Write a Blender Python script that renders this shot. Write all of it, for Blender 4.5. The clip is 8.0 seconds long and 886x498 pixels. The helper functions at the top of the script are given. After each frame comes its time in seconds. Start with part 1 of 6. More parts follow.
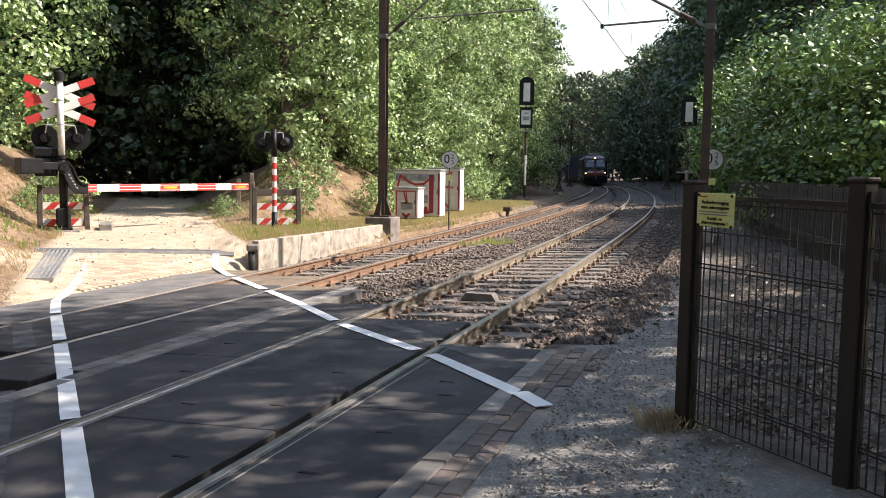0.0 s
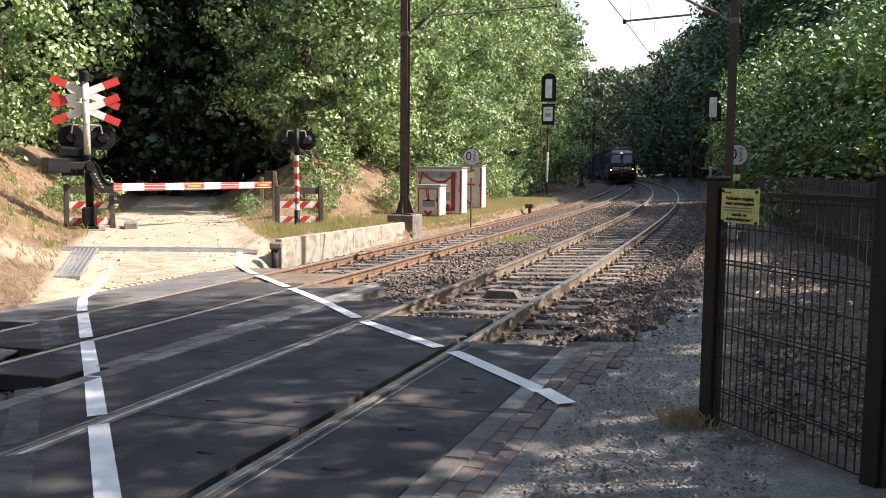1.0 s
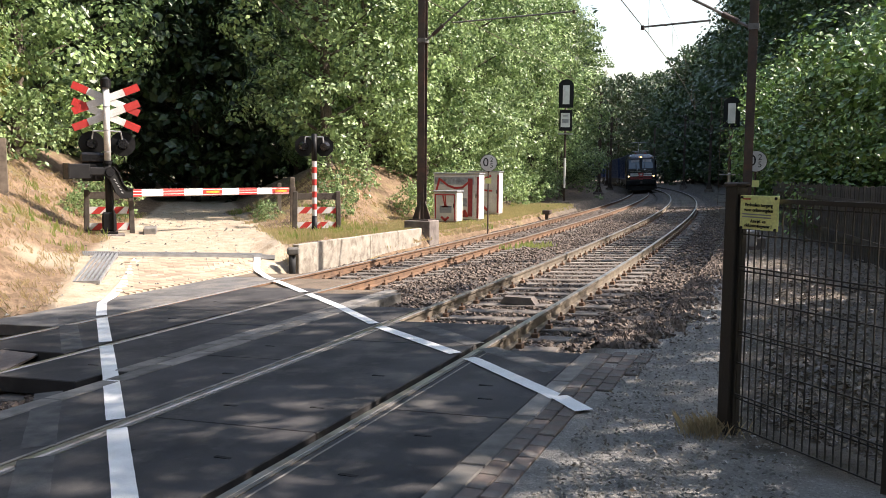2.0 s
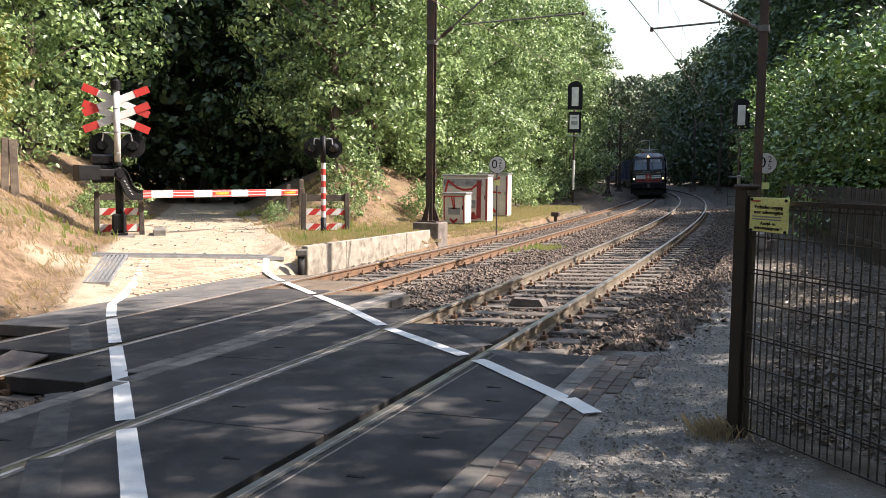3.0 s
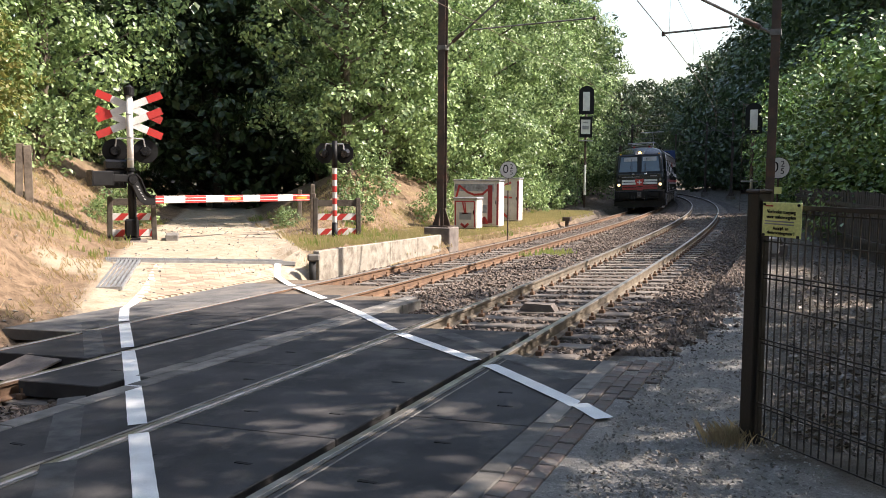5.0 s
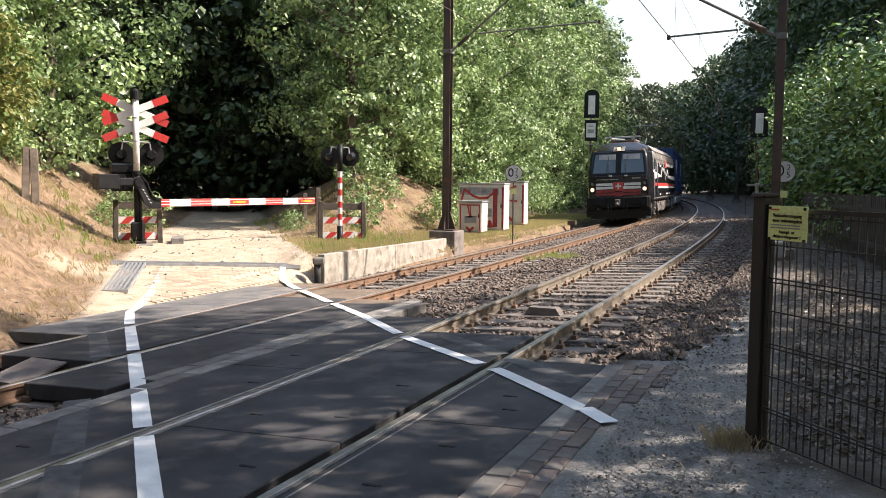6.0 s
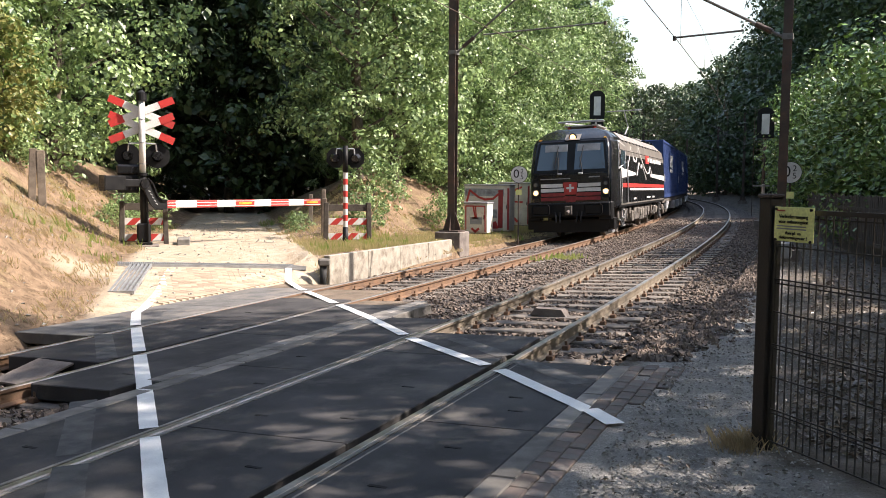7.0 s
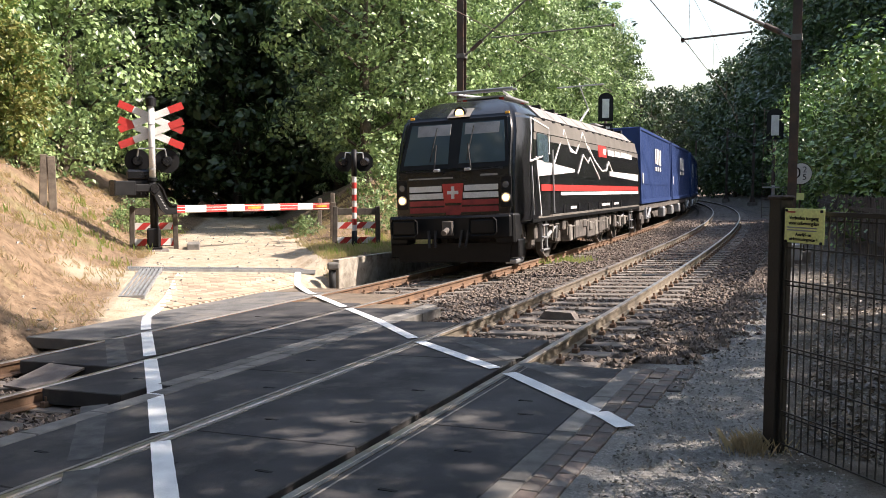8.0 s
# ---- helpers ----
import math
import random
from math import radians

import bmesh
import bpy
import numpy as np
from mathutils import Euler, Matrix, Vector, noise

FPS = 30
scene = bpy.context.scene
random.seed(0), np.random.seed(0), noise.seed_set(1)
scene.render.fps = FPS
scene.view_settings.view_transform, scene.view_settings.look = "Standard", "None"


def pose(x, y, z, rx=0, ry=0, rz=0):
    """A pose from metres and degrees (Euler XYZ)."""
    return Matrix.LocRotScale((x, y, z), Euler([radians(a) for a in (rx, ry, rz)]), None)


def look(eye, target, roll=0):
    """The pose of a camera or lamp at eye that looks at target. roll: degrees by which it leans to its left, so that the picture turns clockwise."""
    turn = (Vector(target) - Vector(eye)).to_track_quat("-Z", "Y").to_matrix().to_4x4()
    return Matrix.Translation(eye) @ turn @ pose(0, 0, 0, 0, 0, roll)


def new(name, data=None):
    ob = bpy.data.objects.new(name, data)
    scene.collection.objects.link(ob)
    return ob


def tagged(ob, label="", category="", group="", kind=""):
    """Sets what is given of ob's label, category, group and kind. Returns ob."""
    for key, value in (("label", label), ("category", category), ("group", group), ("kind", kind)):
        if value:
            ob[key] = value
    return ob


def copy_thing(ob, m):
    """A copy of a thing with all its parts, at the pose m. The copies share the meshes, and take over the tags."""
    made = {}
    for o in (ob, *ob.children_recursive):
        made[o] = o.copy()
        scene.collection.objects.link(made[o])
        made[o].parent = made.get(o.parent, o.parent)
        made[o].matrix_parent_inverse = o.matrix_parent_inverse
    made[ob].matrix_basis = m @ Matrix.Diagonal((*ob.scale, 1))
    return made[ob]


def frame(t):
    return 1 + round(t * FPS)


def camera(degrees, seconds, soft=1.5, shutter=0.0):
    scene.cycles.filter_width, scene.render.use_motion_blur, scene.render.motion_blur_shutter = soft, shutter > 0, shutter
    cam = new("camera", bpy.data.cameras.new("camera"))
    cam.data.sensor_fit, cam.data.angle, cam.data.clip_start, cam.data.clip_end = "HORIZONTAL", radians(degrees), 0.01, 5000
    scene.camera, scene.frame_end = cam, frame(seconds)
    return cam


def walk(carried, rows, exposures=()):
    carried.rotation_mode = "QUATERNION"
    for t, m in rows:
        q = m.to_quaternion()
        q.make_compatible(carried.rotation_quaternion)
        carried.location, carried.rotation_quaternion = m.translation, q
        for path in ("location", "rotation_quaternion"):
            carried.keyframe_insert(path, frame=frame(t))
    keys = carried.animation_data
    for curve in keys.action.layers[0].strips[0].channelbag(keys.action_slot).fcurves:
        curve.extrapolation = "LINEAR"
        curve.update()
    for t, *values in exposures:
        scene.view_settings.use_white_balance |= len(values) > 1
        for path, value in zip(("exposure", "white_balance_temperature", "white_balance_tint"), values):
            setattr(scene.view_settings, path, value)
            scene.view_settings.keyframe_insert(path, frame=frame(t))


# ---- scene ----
cam = camera(55.2, 8.0, soft=0.85)
EYE = (0.0, 0.0, 1.691)
ROWS = [
    (0.0, 19.648, -5.414, -0.761), (0.5, 20.246, -5.791, -0.604), (1.0, 21.118, -5.607, -0.427),
    (1.5, 21.781, -5.352, -0.441), (3.0, 22.853, -5.095, -0.533), (3.5, 23.017, -5.053, -0.52),
    (4.0, 23.251, -5.0, -0.478), (4.5, 23.435, -4.901, -0.451), (6.0, 23.951, -4.536, -0.494),
    (6.5, 24.12, -4.487, -0.474), (7.0, 24.314, -4.46, -0.454), (7.5, 24.67, -4.358, -0.314),
    (8.0, 24.897, -4.24, -0.125),
]
walk(cam, [(t, pose(*EYE, 90 + pitch, roll, yaw)) for t, yaw, pitch, roll in ROWS])

# ---- light ----
SUN_AZ, SUN_EL = 68.0, 44.0   # azimuth from the line of the track towards its right, elevation
world = bpy.data.worlds.new("sky")
scene.world = world
world.use_nodes = True
wn = world.node_tree.nodes
sky = wn.new("ShaderNodeTexSky")
sky.sky_type = "NISHITA"
sky.sun_disc = False
sky.sun_elevation = radians(SUN_EL)
sky.sun_rotation = radians(SUN_AZ)
sky.dust_density = 2.0
sky.air_density = 1.6
world.node_tree.links.new(sky.outputs[0], wn["Background"].inputs[0])
wn["Background"].inputs[1].default_value = 0.115
sun = new("sun", bpy.data.lights.new("sun", "SUN"))
sun.data.energy = 5.0
sun.data.angle = radians(0.55)
sun.data.color = (1.0, 0.93, 0.82)
sun_way = Vector((math.sin(radians(SUN_AZ)) * math.cos(radians(SUN_EL)), math.cos(radians(SUN_AZ)) * math.cos(radians(SUN_EL)), math.sin(radians(SUN_EL))))
sun.matrix_world = look(sun_way * 60, (0, 0, 0))
scene.view_settings.exposure = 1.3
scene.view_settings.use_white_balance = True
scene.view_settings.white_balance_temperature = 6600
scene.view_settings.white_balance_tint = 17


# ---- material tools ----
def material(name, color, rough=0.7, metal=0.0, tint=None, scale=8.0, fine=90.0, bump=0.3, spread=0.35, spec=0.5, per="", depth=0.01, third=None, third_scale=1.2, third_cut=(0.5, 0.7)):
    """A procedural surface: base colour mixed with a tint at a coarse and a fine scale, with relief. per: 'object' or 'island' variation."""
    m = bpy.data.materials.new(name)
    m.use_nodes = True
    n, l = m.node_tree.nodes, m.node_tree.links
    b = n["Principled BSDF"]
    geo = n.new("ShaderNodeTexCoord")
    src = geo.outputs["Object"]
    if per == "world":
        g2 = n.new("ShaderNodeNewGeometry")
        src = g2.outputs["Position"]
    n1, n2 = n.new("ShaderNodeTexNoise"), n.new("ShaderNodeTexNoise")
    n1.inputs["Scale"].default_value, n1.inputs["Detail"].default_value = scale, 6
    n2.inputs["Scale"].default_value, n2.inputs["Detail"].default_value = fine, 4
    for q in (n1, n2):
        l.new(src, q.inputs["Vector"])
    tint = tint or tuple(c * 0.55 for c in color)
    ramp = n.new("ShaderNodeMapRange")
    ramp.inputs["From Min"].default_value, ramp.inputs["From Max"].default_value = 0.5 - spread / 2, 0.5 + spread / 2
    l.new(n1.outputs["Fac"], ramp.inputs["Value"])
    mix = n.new("ShaderNodeMix")
    mix.data_type = "RGBA"
    l.new(ramp.outputs[0], mix.inputs["Factor"])
    mix.inputs["A"].default_value, mix.inputs["B"].default_value = (*color, 1), (*tint, 1)
    out = mix.outputs["Result"]
    if third:
        n3 = n.new("ShaderNodeTexNoise")
        n3.inputs["Scale"].default_value, n3.inputs["Detail"].default_value = third_scale, 8
        n3.inputs["Roughness"].default_value = 0.65
        l.new(src, n3.inputs["Vector"])
        r3 = n.new("ShaderNodeMapRange")
        r3.inputs["From Min"].default_value, r3.inputs["From Max"].default_value = third_cut
        l.new(n3.outputs["Fac"], r3.inputs["Value"])
        m3 = n.new("ShaderNodeMix")
        m3.data_type = "RGBA"
        l.new(r3.outputs[0], m3.inputs["Factor"])
        l.new(out, m3.inputs["A"])
        m3.inputs["B"].default_value = (*third, 1)
        out = m3.outputs["Result"]
    hsv = n.new("ShaderNodeHueSaturation")
    l.new(out, hsv.inputs["Color"])
    add = n.new("ShaderNodeMath")
    add.operation = "MULTIPLY_ADD"
    l.new(n2.outputs["Fac"], add.inputs[0])
    add.inputs[1].default_value, add.inputs[2].default_value = 0.7, 0.65
    val = add.outputs[0]
    if per in ("object", "island"):
        g = n.new("ShaderNodeObjectInfo") if per == "object" else n.new("ShaderNodeNewGeometry")
        o = g.outputs["Random"] if per == "object" else g.outputs["Random Per Island"]
        a2 = n.new("ShaderNodeMath")
        a2.operation = "MULTIPLY_ADD"
        l.new(o, a2.inputs[0])
        a2.inputs[1].default_value, a2.inputs[2].default_value = 0.6, -0.3
        a3 = n.new("ShaderNodeMath")
        l.new(a2.outputs[0], a3.inputs[0])
        l.new(val, a3.inputs[1])
        val = a3.outputs[0]
    l.new(val, hsv.inputs["Value"])
    l.new(hsv.outputs[0], b.inputs["Base Color"])
    rr = n.new("ShaderNodeMath")
    rr.operation = "MULTIPLY_ADD"
    l.new(n1.outputs["Fac"], rr.inputs[0])
    rr.inputs[1].default_value, rr.inputs[2].default_value = 0.3, rough - 0.15
    l.new(rr.outputs[0], b.inputs["Roughness"])
    b.inputs["Metallic"].default_value = metal
    b.inputs["Specular IOR Level"].default_value = spec
    if bump:
        bp = n.new("ShaderNodeBump")
        bp.inputs["Strength"].default_value, bp.inputs["Distance"].default_value = bump, depth
        l.new(n2.outputs["Fac"], bp.inputs["Height"])
        l.new(bp.outputs[0], b.inputs["Normal"])
    return m


def leaf_material(name, color, tint, glow=0.35):
    """Leaves: two greens varied leaf by leaf, with light that comes through."""
    m = bpy.data.materials.new(name)
    m.use_nodes = True
    n, l = m.node_tree.nodes, m.node_tree.links
    b = n["Principled BSDF"]
    g = n.new("ShaderNodeNewGeometry")
    info = n.new("ShaderNodeObjectInfo")
    noise_ = n.new("ShaderNodeTexNoise")
    noise_.inputs["Scale"].default_value = 0.7
    l.new(g.outputs["Position"], noise_.inputs["Vector"])
    mix = n.new("ShaderNodeMix")
    mix.data_type = "RGBA"
    mix.inputs["A"].default_value, mix.inputs["B"].default_value = (*color, 1), (*tint, 1)
    add = n.new("ShaderNodeMath")
    add.operation = "MULTIPLY_ADD"
    l.new(noise_.outputs["Fac"], add.inputs[0])
    add.inputs[1].default_value = 1.2
    l.new(g.outputs["Random Per Island"], add.inputs[2])
    sub = n.new("ShaderNodeMath")
    sub.operation = "MULTIPLY_ADD"
    l.new(add.outputs[0], sub.inputs[0])
    sub.inputs[1].default_value, sub.inputs[2].default_value = 0.9, -0.5
    l.new(sub.outputs[0], mix.inputs["Factor"])
    hsv = n.new("ShaderNodeHueSaturation")
    l.new(mix.outputs["Result"], hsv.inputs["Color"])
    v = n.new("ShaderNodeMath")
    v.operation = "MULTIPLY_ADD"
    l.new(info.outputs["Random"], v.inputs[0])
    v.inputs[1].default_value, v.inputs[2].default_value = 0.5, 0.75
    l.new(v.outputs[0], hsv.inputs["Value"])
    l.new(hsv.outputs[0], b.inputs["Base Color"])
    b.inputs["Roughness"].default_value = 0.4
    b.inputs["Specular IOR Level"].default_value = 0.5
    tr = n.new("ShaderNodeBsdfTranslucent")
    l.new(hsv.outputs[0], tr.inputs["Color"])
    ms = n.new("ShaderNodeMixShader")
    ms.inputs[0].default_value = glow
    l.new(b.outputs[0], ms.inputs[1])
    l.new(tr.outputs[0], ms.inputs[2])
    l.new(ms.outputs[0], n["Material Output"].inputs["Surface"])
    return m


# ---- mesh tools ----
B = bmesh.new


def part(name, bm, mat, parent=None, label="", smooth=False):
    """Links a bmesh as one mesh object, under a thing or a part."""
    me = bpy.data.meshes.new(name)
    bm.to_mesh(me)
    bm.free()
    me.materials.append(mat)
    if smooth:
        for p in me.polygons:
            p.use_smooth = True
    ob = new(name, me)
    if parent:
        ob.parent = parent
    if label:
        ob["label"] = label
    return ob


def raw(name, verts, faces, mat, parent=None, smooth=False):
    me = bpy.data.meshes.new(name)
    me.from_pydata(verts, [], faces)
    me.materials.append(mat)
    if smooth:
        me.polygons.foreach_set("use_smooth", [True] * len(me.polygons))
    me.update()
    ob = new(name, me)
    if parent:
        ob.parent = parent
    return ob


def box(bm, x0, x1, y0, y1, z0, z1, bevel=0.0, m=None):
    """A box, with chamfered edges where bevel is given."""
    r = bmesh.ops.create_cube(bm, size=1.0)
    vs = r["verts"]
    bmesh.ops.transform(bm, matrix=Matrix.Translation(((x0 + x1) / 2, (y0 + y1) / 2, (z0 + z1) / 2)) @ Matrix.Diagonal((x1 - x0, y1 - y0, z1 - z0, 1)), verts=vs)
    if bevel:
        es = list({e for v in vs for e in v.link_edges})
        rr = bmesh.ops.bevel(bm, geom=es, offset=bevel, segments=1, affect="EDGES")
        vs = list({v for f in rr["faces"] for v in f.verts} | {v for v in vs if v.is_valid})
    if m is not None:
        bmesh.ops.transform(bm, matrix=m, verts=vs)
    return bm


def tube(bm, a, b, r0, r1=None, n=10, caps=True):
    """A round bar from a to b."""
    a, b = Vector(a), Vector(b)
    d = b - a
    r = bmesh.ops.create_cone(bm, cap_ends=caps, segments=n, radius1=r0, radius2=r0 if r1 is None else r1, depth=d.length)
    bmesh.ops.transform(bm, matrix=Matrix.Translation((a + b) / 2) @ d.to_track_quat("Z", "Y").to_matrix().to_4x4(), verts=r["verts"])
    return bm


def sweep(pts, r, n=6):
    """One unbroken round cable through points."""
    bm = B()
    rings = []
    for i, p in enumerate(pts):
        d = (pts[min(i + 1, len(pts) - 1)] - pts[max(i - 1, 0)]).normalized()
        q = d.to_track_quat("Z", "Y").to_matrix()
        rings.append([bm.verts.new(p + q @ Vector((math.cos(a) * r, math.sin(a) * r, 0))) for a in [k * 2 * math.pi / n for k in range(n)]])
    for a, b in zip(rings, rings[1:]):
        for k in range(n):
            bm.faces.new((a[k], a[(k + 1) % n], b[(k + 1) % n], b[k]))
    return bm


def prism(bm, outline, y0, y1, axis="y"):
    """A solid from an outline (pairs) drawn out along an axis."""
    place = {"y": lambda a, b, c: (a, c, b), "x": lambda a, b, c: (c, a, b), "z": lambda a, b, c: (a, b, c)}[axis]
    v0 = [bm.verts.new(place(a, b, y0)) for a, b in outline]
    v1 = [bm.verts.new(place(a, b, y1)) for a, b in outline]
    k = len(outline)
    fs = [bm.faces.new(v0), bm.faces.new(v1[::-1])]
    for i in range(k):
        fs.append(bm.faces.new((v0[i], v1[i], v1[(i + 1) % k], v0[(i + 1) % k])))
    bmesh.ops.recalc_face_normals(bm, faces=fs)
    return bm


def empty(name, m=None, **tags):
    ob = new(name)
    ob.empty_display_size = 0.1
    if m is not None:
        ob.matrix_world = m
    return tagged(ob, **tags)


# ---- plan: tracks run along y and bend to the left ----
CANT, BEND = 0.04258, 0.00174
NEAR_U, FAR_U = -3.309, -7.122       # middles of the two tracks


def curve_near(y):
    return -BEND * y * y / 2 - 0.0009 * max(0, y - 30) ** 2 / 2


def curve_far(y):
    return -BEND * y * y / 2 - 0.00015 * max(0, y - 30) ** 2 / 2 - 0.00056 * max(0, y - 70) ** 2 / 2


def deck(u):
    """Height of the rails' plane, which leans with the bend."""
    return CANT * (min(max(u, -9.2), 1.0) + 4)


def smooth(a, b, x):
    t = min(1, max(0, (x - a) / (b - a)))
    return t * t * (3 - 2 * t)


def side(x, y, a, b):
    """Distance of a place to the left of the line from a to b."""
    dx, dy = b[0] - a[0], b[1] - a[1]
    k = math.hypot(dx, dy)
    return ((x - a[0]) * -dy + (y - a[1]) * dx) / k


def rise(x, y):
    """The ground's height without the ballast bed."""
    u = x - curve_far(y)
    if u > -9.2:
        z = deck(u)
        if u > 3:
            z += 0.06 * (u - 3) * smooth(6, 16, y) + 0.02 * (u - 3)
        return min(z, 2.5)
    low = deck(-9.2)
    lawn = 0.2 - 0.28 * smooth(15, 26, y)
    step = smooth(-0.1, 0.3, -side(x, y, (-9.1, 14.0), (-20.5, 27.6)))     # the lawn stands on a low wall
    way = -0.7 * x + 0.714 * y
    flat = low + 0.12 * (-9.2 - u)
    over = min(1, max(0, (0.714 * x + 0.7 * y + 0.29) / 3.62))
    level = 0.075 - 0.15 * over * (1 - smooth(17.3, 19.5, way)) + 0.01 * max(0, way - 17)
    flat += (level - flat) * smooth(15.2, 16.9, way) * smooth(-9.2, -9.7, u)
    z = min(lawn, flat + 4.0 * step * (-9.2 - u))
    # bank along the left of the sandy path
    d = side(x, y, (-10.2, 8.6), (-15.6, 15.6))
    d = min(d, side(x, y, (-14.6, 15.0), (-26, 31)) + 0.6) if y > 10 else d
    w = 0.14 * math.sin(x * 1.7 + y) + 0.1 * math.sin(y * 2.3 - x)
    z += 2.4 * smooth(-0.3, 5.0, d + w) + 0.25 * smooth(0.2, 1.2, d + w)
    # bank along the right of the path and behind the lawn
    e = min(-side(x, y, (-12.9, 18.6), (-23, 31)), -11.9 - u) - 0.1 + w
    z += 2.3 * smooth(0.0, 4.6, e) * smooth(17, 21, y) * (1 - 0.45 * smooth(30, 44, y))
    return z


def ground_z(x, y):
    """The ground sheet: as rise(), sunk under the crossing and the ballast."""
    u = x - curve_far(y)
    z = rise(x, y)
    if -9.15 < u < -0.9:
        edge = -1.75 + 0.8 * smooth(7.4, 8.4, y)
        s = smooth(-9.15, -8.9, u) * (1 - smooth(edge - 0.2, edge + 0.05, u))
        z -= 0.34 * s
    return z


# ---- materials ----
M_DIRT = material("trodden_dirt", (0.2, 0.15, 0.105), 0.95, tint=(0.11, 0.085, 0.062), scale=2.5, fine=70, bump=0.7, per="world", depth=0.02)
M_SLAB = material("crossing_slab", (0.06, 0.057, 0.058), 0.8, tint=(0.034, 0.033, 0.034), spec=0.25, scale=1.6, fine=150, bump=0.35, per="world", third=(0.12, 0.112, 0.10), third_scale=2.4, third_cut=(0.5, 0.78), depth=0.004)
M_ASPHALT = material("asphalt", (0.14, 0.135, 0.13), 0.9, tint=(0.09, 0.088, 0.085), scale=3, fine=260, bump=0.5, per="world", third=(0.24, 0.21, 0.175), third_scale=1.6, third_cut=(0.5, 0.75), depth=0.006)
M_KERB = material("kerb_concrete", (0.215, 0.2, 0.18), 0.9, tint=(0.12, 0.112, 0.1), scale=6, fine=140, bump=0.4, per="object", depth=0.004)
M_BRICK = material("paving_brick", (0.155, 0.118, 0.10), 0.9, tint=(0.085, 0.07, 0.062), scale=9, fine=160, bump=0.5, per="object", depth=0.004, third=(0.17, 0.16, 0.145), third_scale=5)
M_BRICKS_DRY = material("sunbleached_brick", (0.36, 0.28, 0.2), 0.95, tint=(0.28, 0.21, 0.15), scale=7, fine=150, bump=0.5, per="object", depth=0.004)
M_WHITE = material("road_paint", (0.8, 0.8, 0.78), 0.6, tint=(0.66, 0.66, 0.64), scale=5, fine=200, bump=0.2, spread=0.3, depth=0.002)
M_OLDLINE = material("worn_paint", (0.095, 0.092, 0.088), 0.85, tint=(0.045, 0.045, 0.046), scale=7, fine=120, bump=0.2)
M_RAIL = material("rail_steel", (0.34, 0.32, 0.30), 0.38, metal=0.75, tint=(0.22, 0.18, 0.14), scale=5, fine=70, bump=0.1)
M_DUSTY = material("dusty_rail", (0.20, 0.165, 0.12), 0.85, metal=0.1, tint=(0.11, 0.09, 0.07), scale=5, fine=80, bump=0.4, depth=0.003)
M_RUST = material("rusty_rail", (0.20, 0.115, 0.065), 0.85, metal=0.1, tint=(0.12, 0.075, 0.05), scale=5, fine=80, bump=0.4, depth=0.003)
M_TIE = material("sleeper_concrete", (0.18, 0.155, 0.13), 0.92, tint=(0.09, 0.077, 0.066), scale=3.5, fine=90, bump=0.5, per="object", depth=0.006)
M_BALLAST = material("ballast_stone", (0.18, 0.138, 0.11), 0.9, tint=(0.085, 0.068, 0.056), scale=20, fine=120, bump=0.4, per="island", depth=0.004)
M_BED = material("ballast_bed", (0.12, 0.098, 0.082), 0.95, tint=(0.06, 0.05, 0.044), scale=16, fine=45, bump=1.0, per="world", depth=0.05)
M_BARK = material("bark", (0.11, 0.085, 0.06), 0.95, tint=(0.055, 0.045, 0.035), scale=5, fine=40, bump=0.9, depth=0.03)
M_LEAF = [leaf_material("oak_leaf", (0.045, 0.09, 0.03), (0.36, 0.48, 0.2), 0.3),
          leaf_material("birch_leaf", (0.06, 0.12, 0.04), (0.38, 0.5, 0.21), 0.3),
          leaf_material("laurel_leaf", (0.035, 0.075, 0.022), (0.2, 0.32, 0.08), 0.06),
          leaf_material("dry_leaf", (0.13, 0.23, 0.06), (0.32, 0.29, 0.09)),
          # next two: the wood's shade is put into the leaf colour, as darker greens
          leaf_material("shaded_leaf_deep", (0.022, 0.046, 0.018), (0.065, 0.10, 0.036), 0.12),
          leaf_material("shaded_leaf", (0.03, 0.06, 0.02), (0.085, 0.125, 0.042), 0.12)]


def along(curve, u, y):
    return u + curve(y)


# ---- ground ----
def axis(lo, hi, fine_lo, fine_hi, step, grow=1.22):
    a, s, v = [], step, fine_lo
    left = []
    while v > lo:
        v -= s
        s *= grow
        left.append(max(v, lo))
    a = left[::-1] + list(np.arange(fine_lo, fine_hi, step))
    s, v = step, a[-1]
    while v < hi:
        v += s
        s *= grow
        a.append(min(v, hi))
    return a


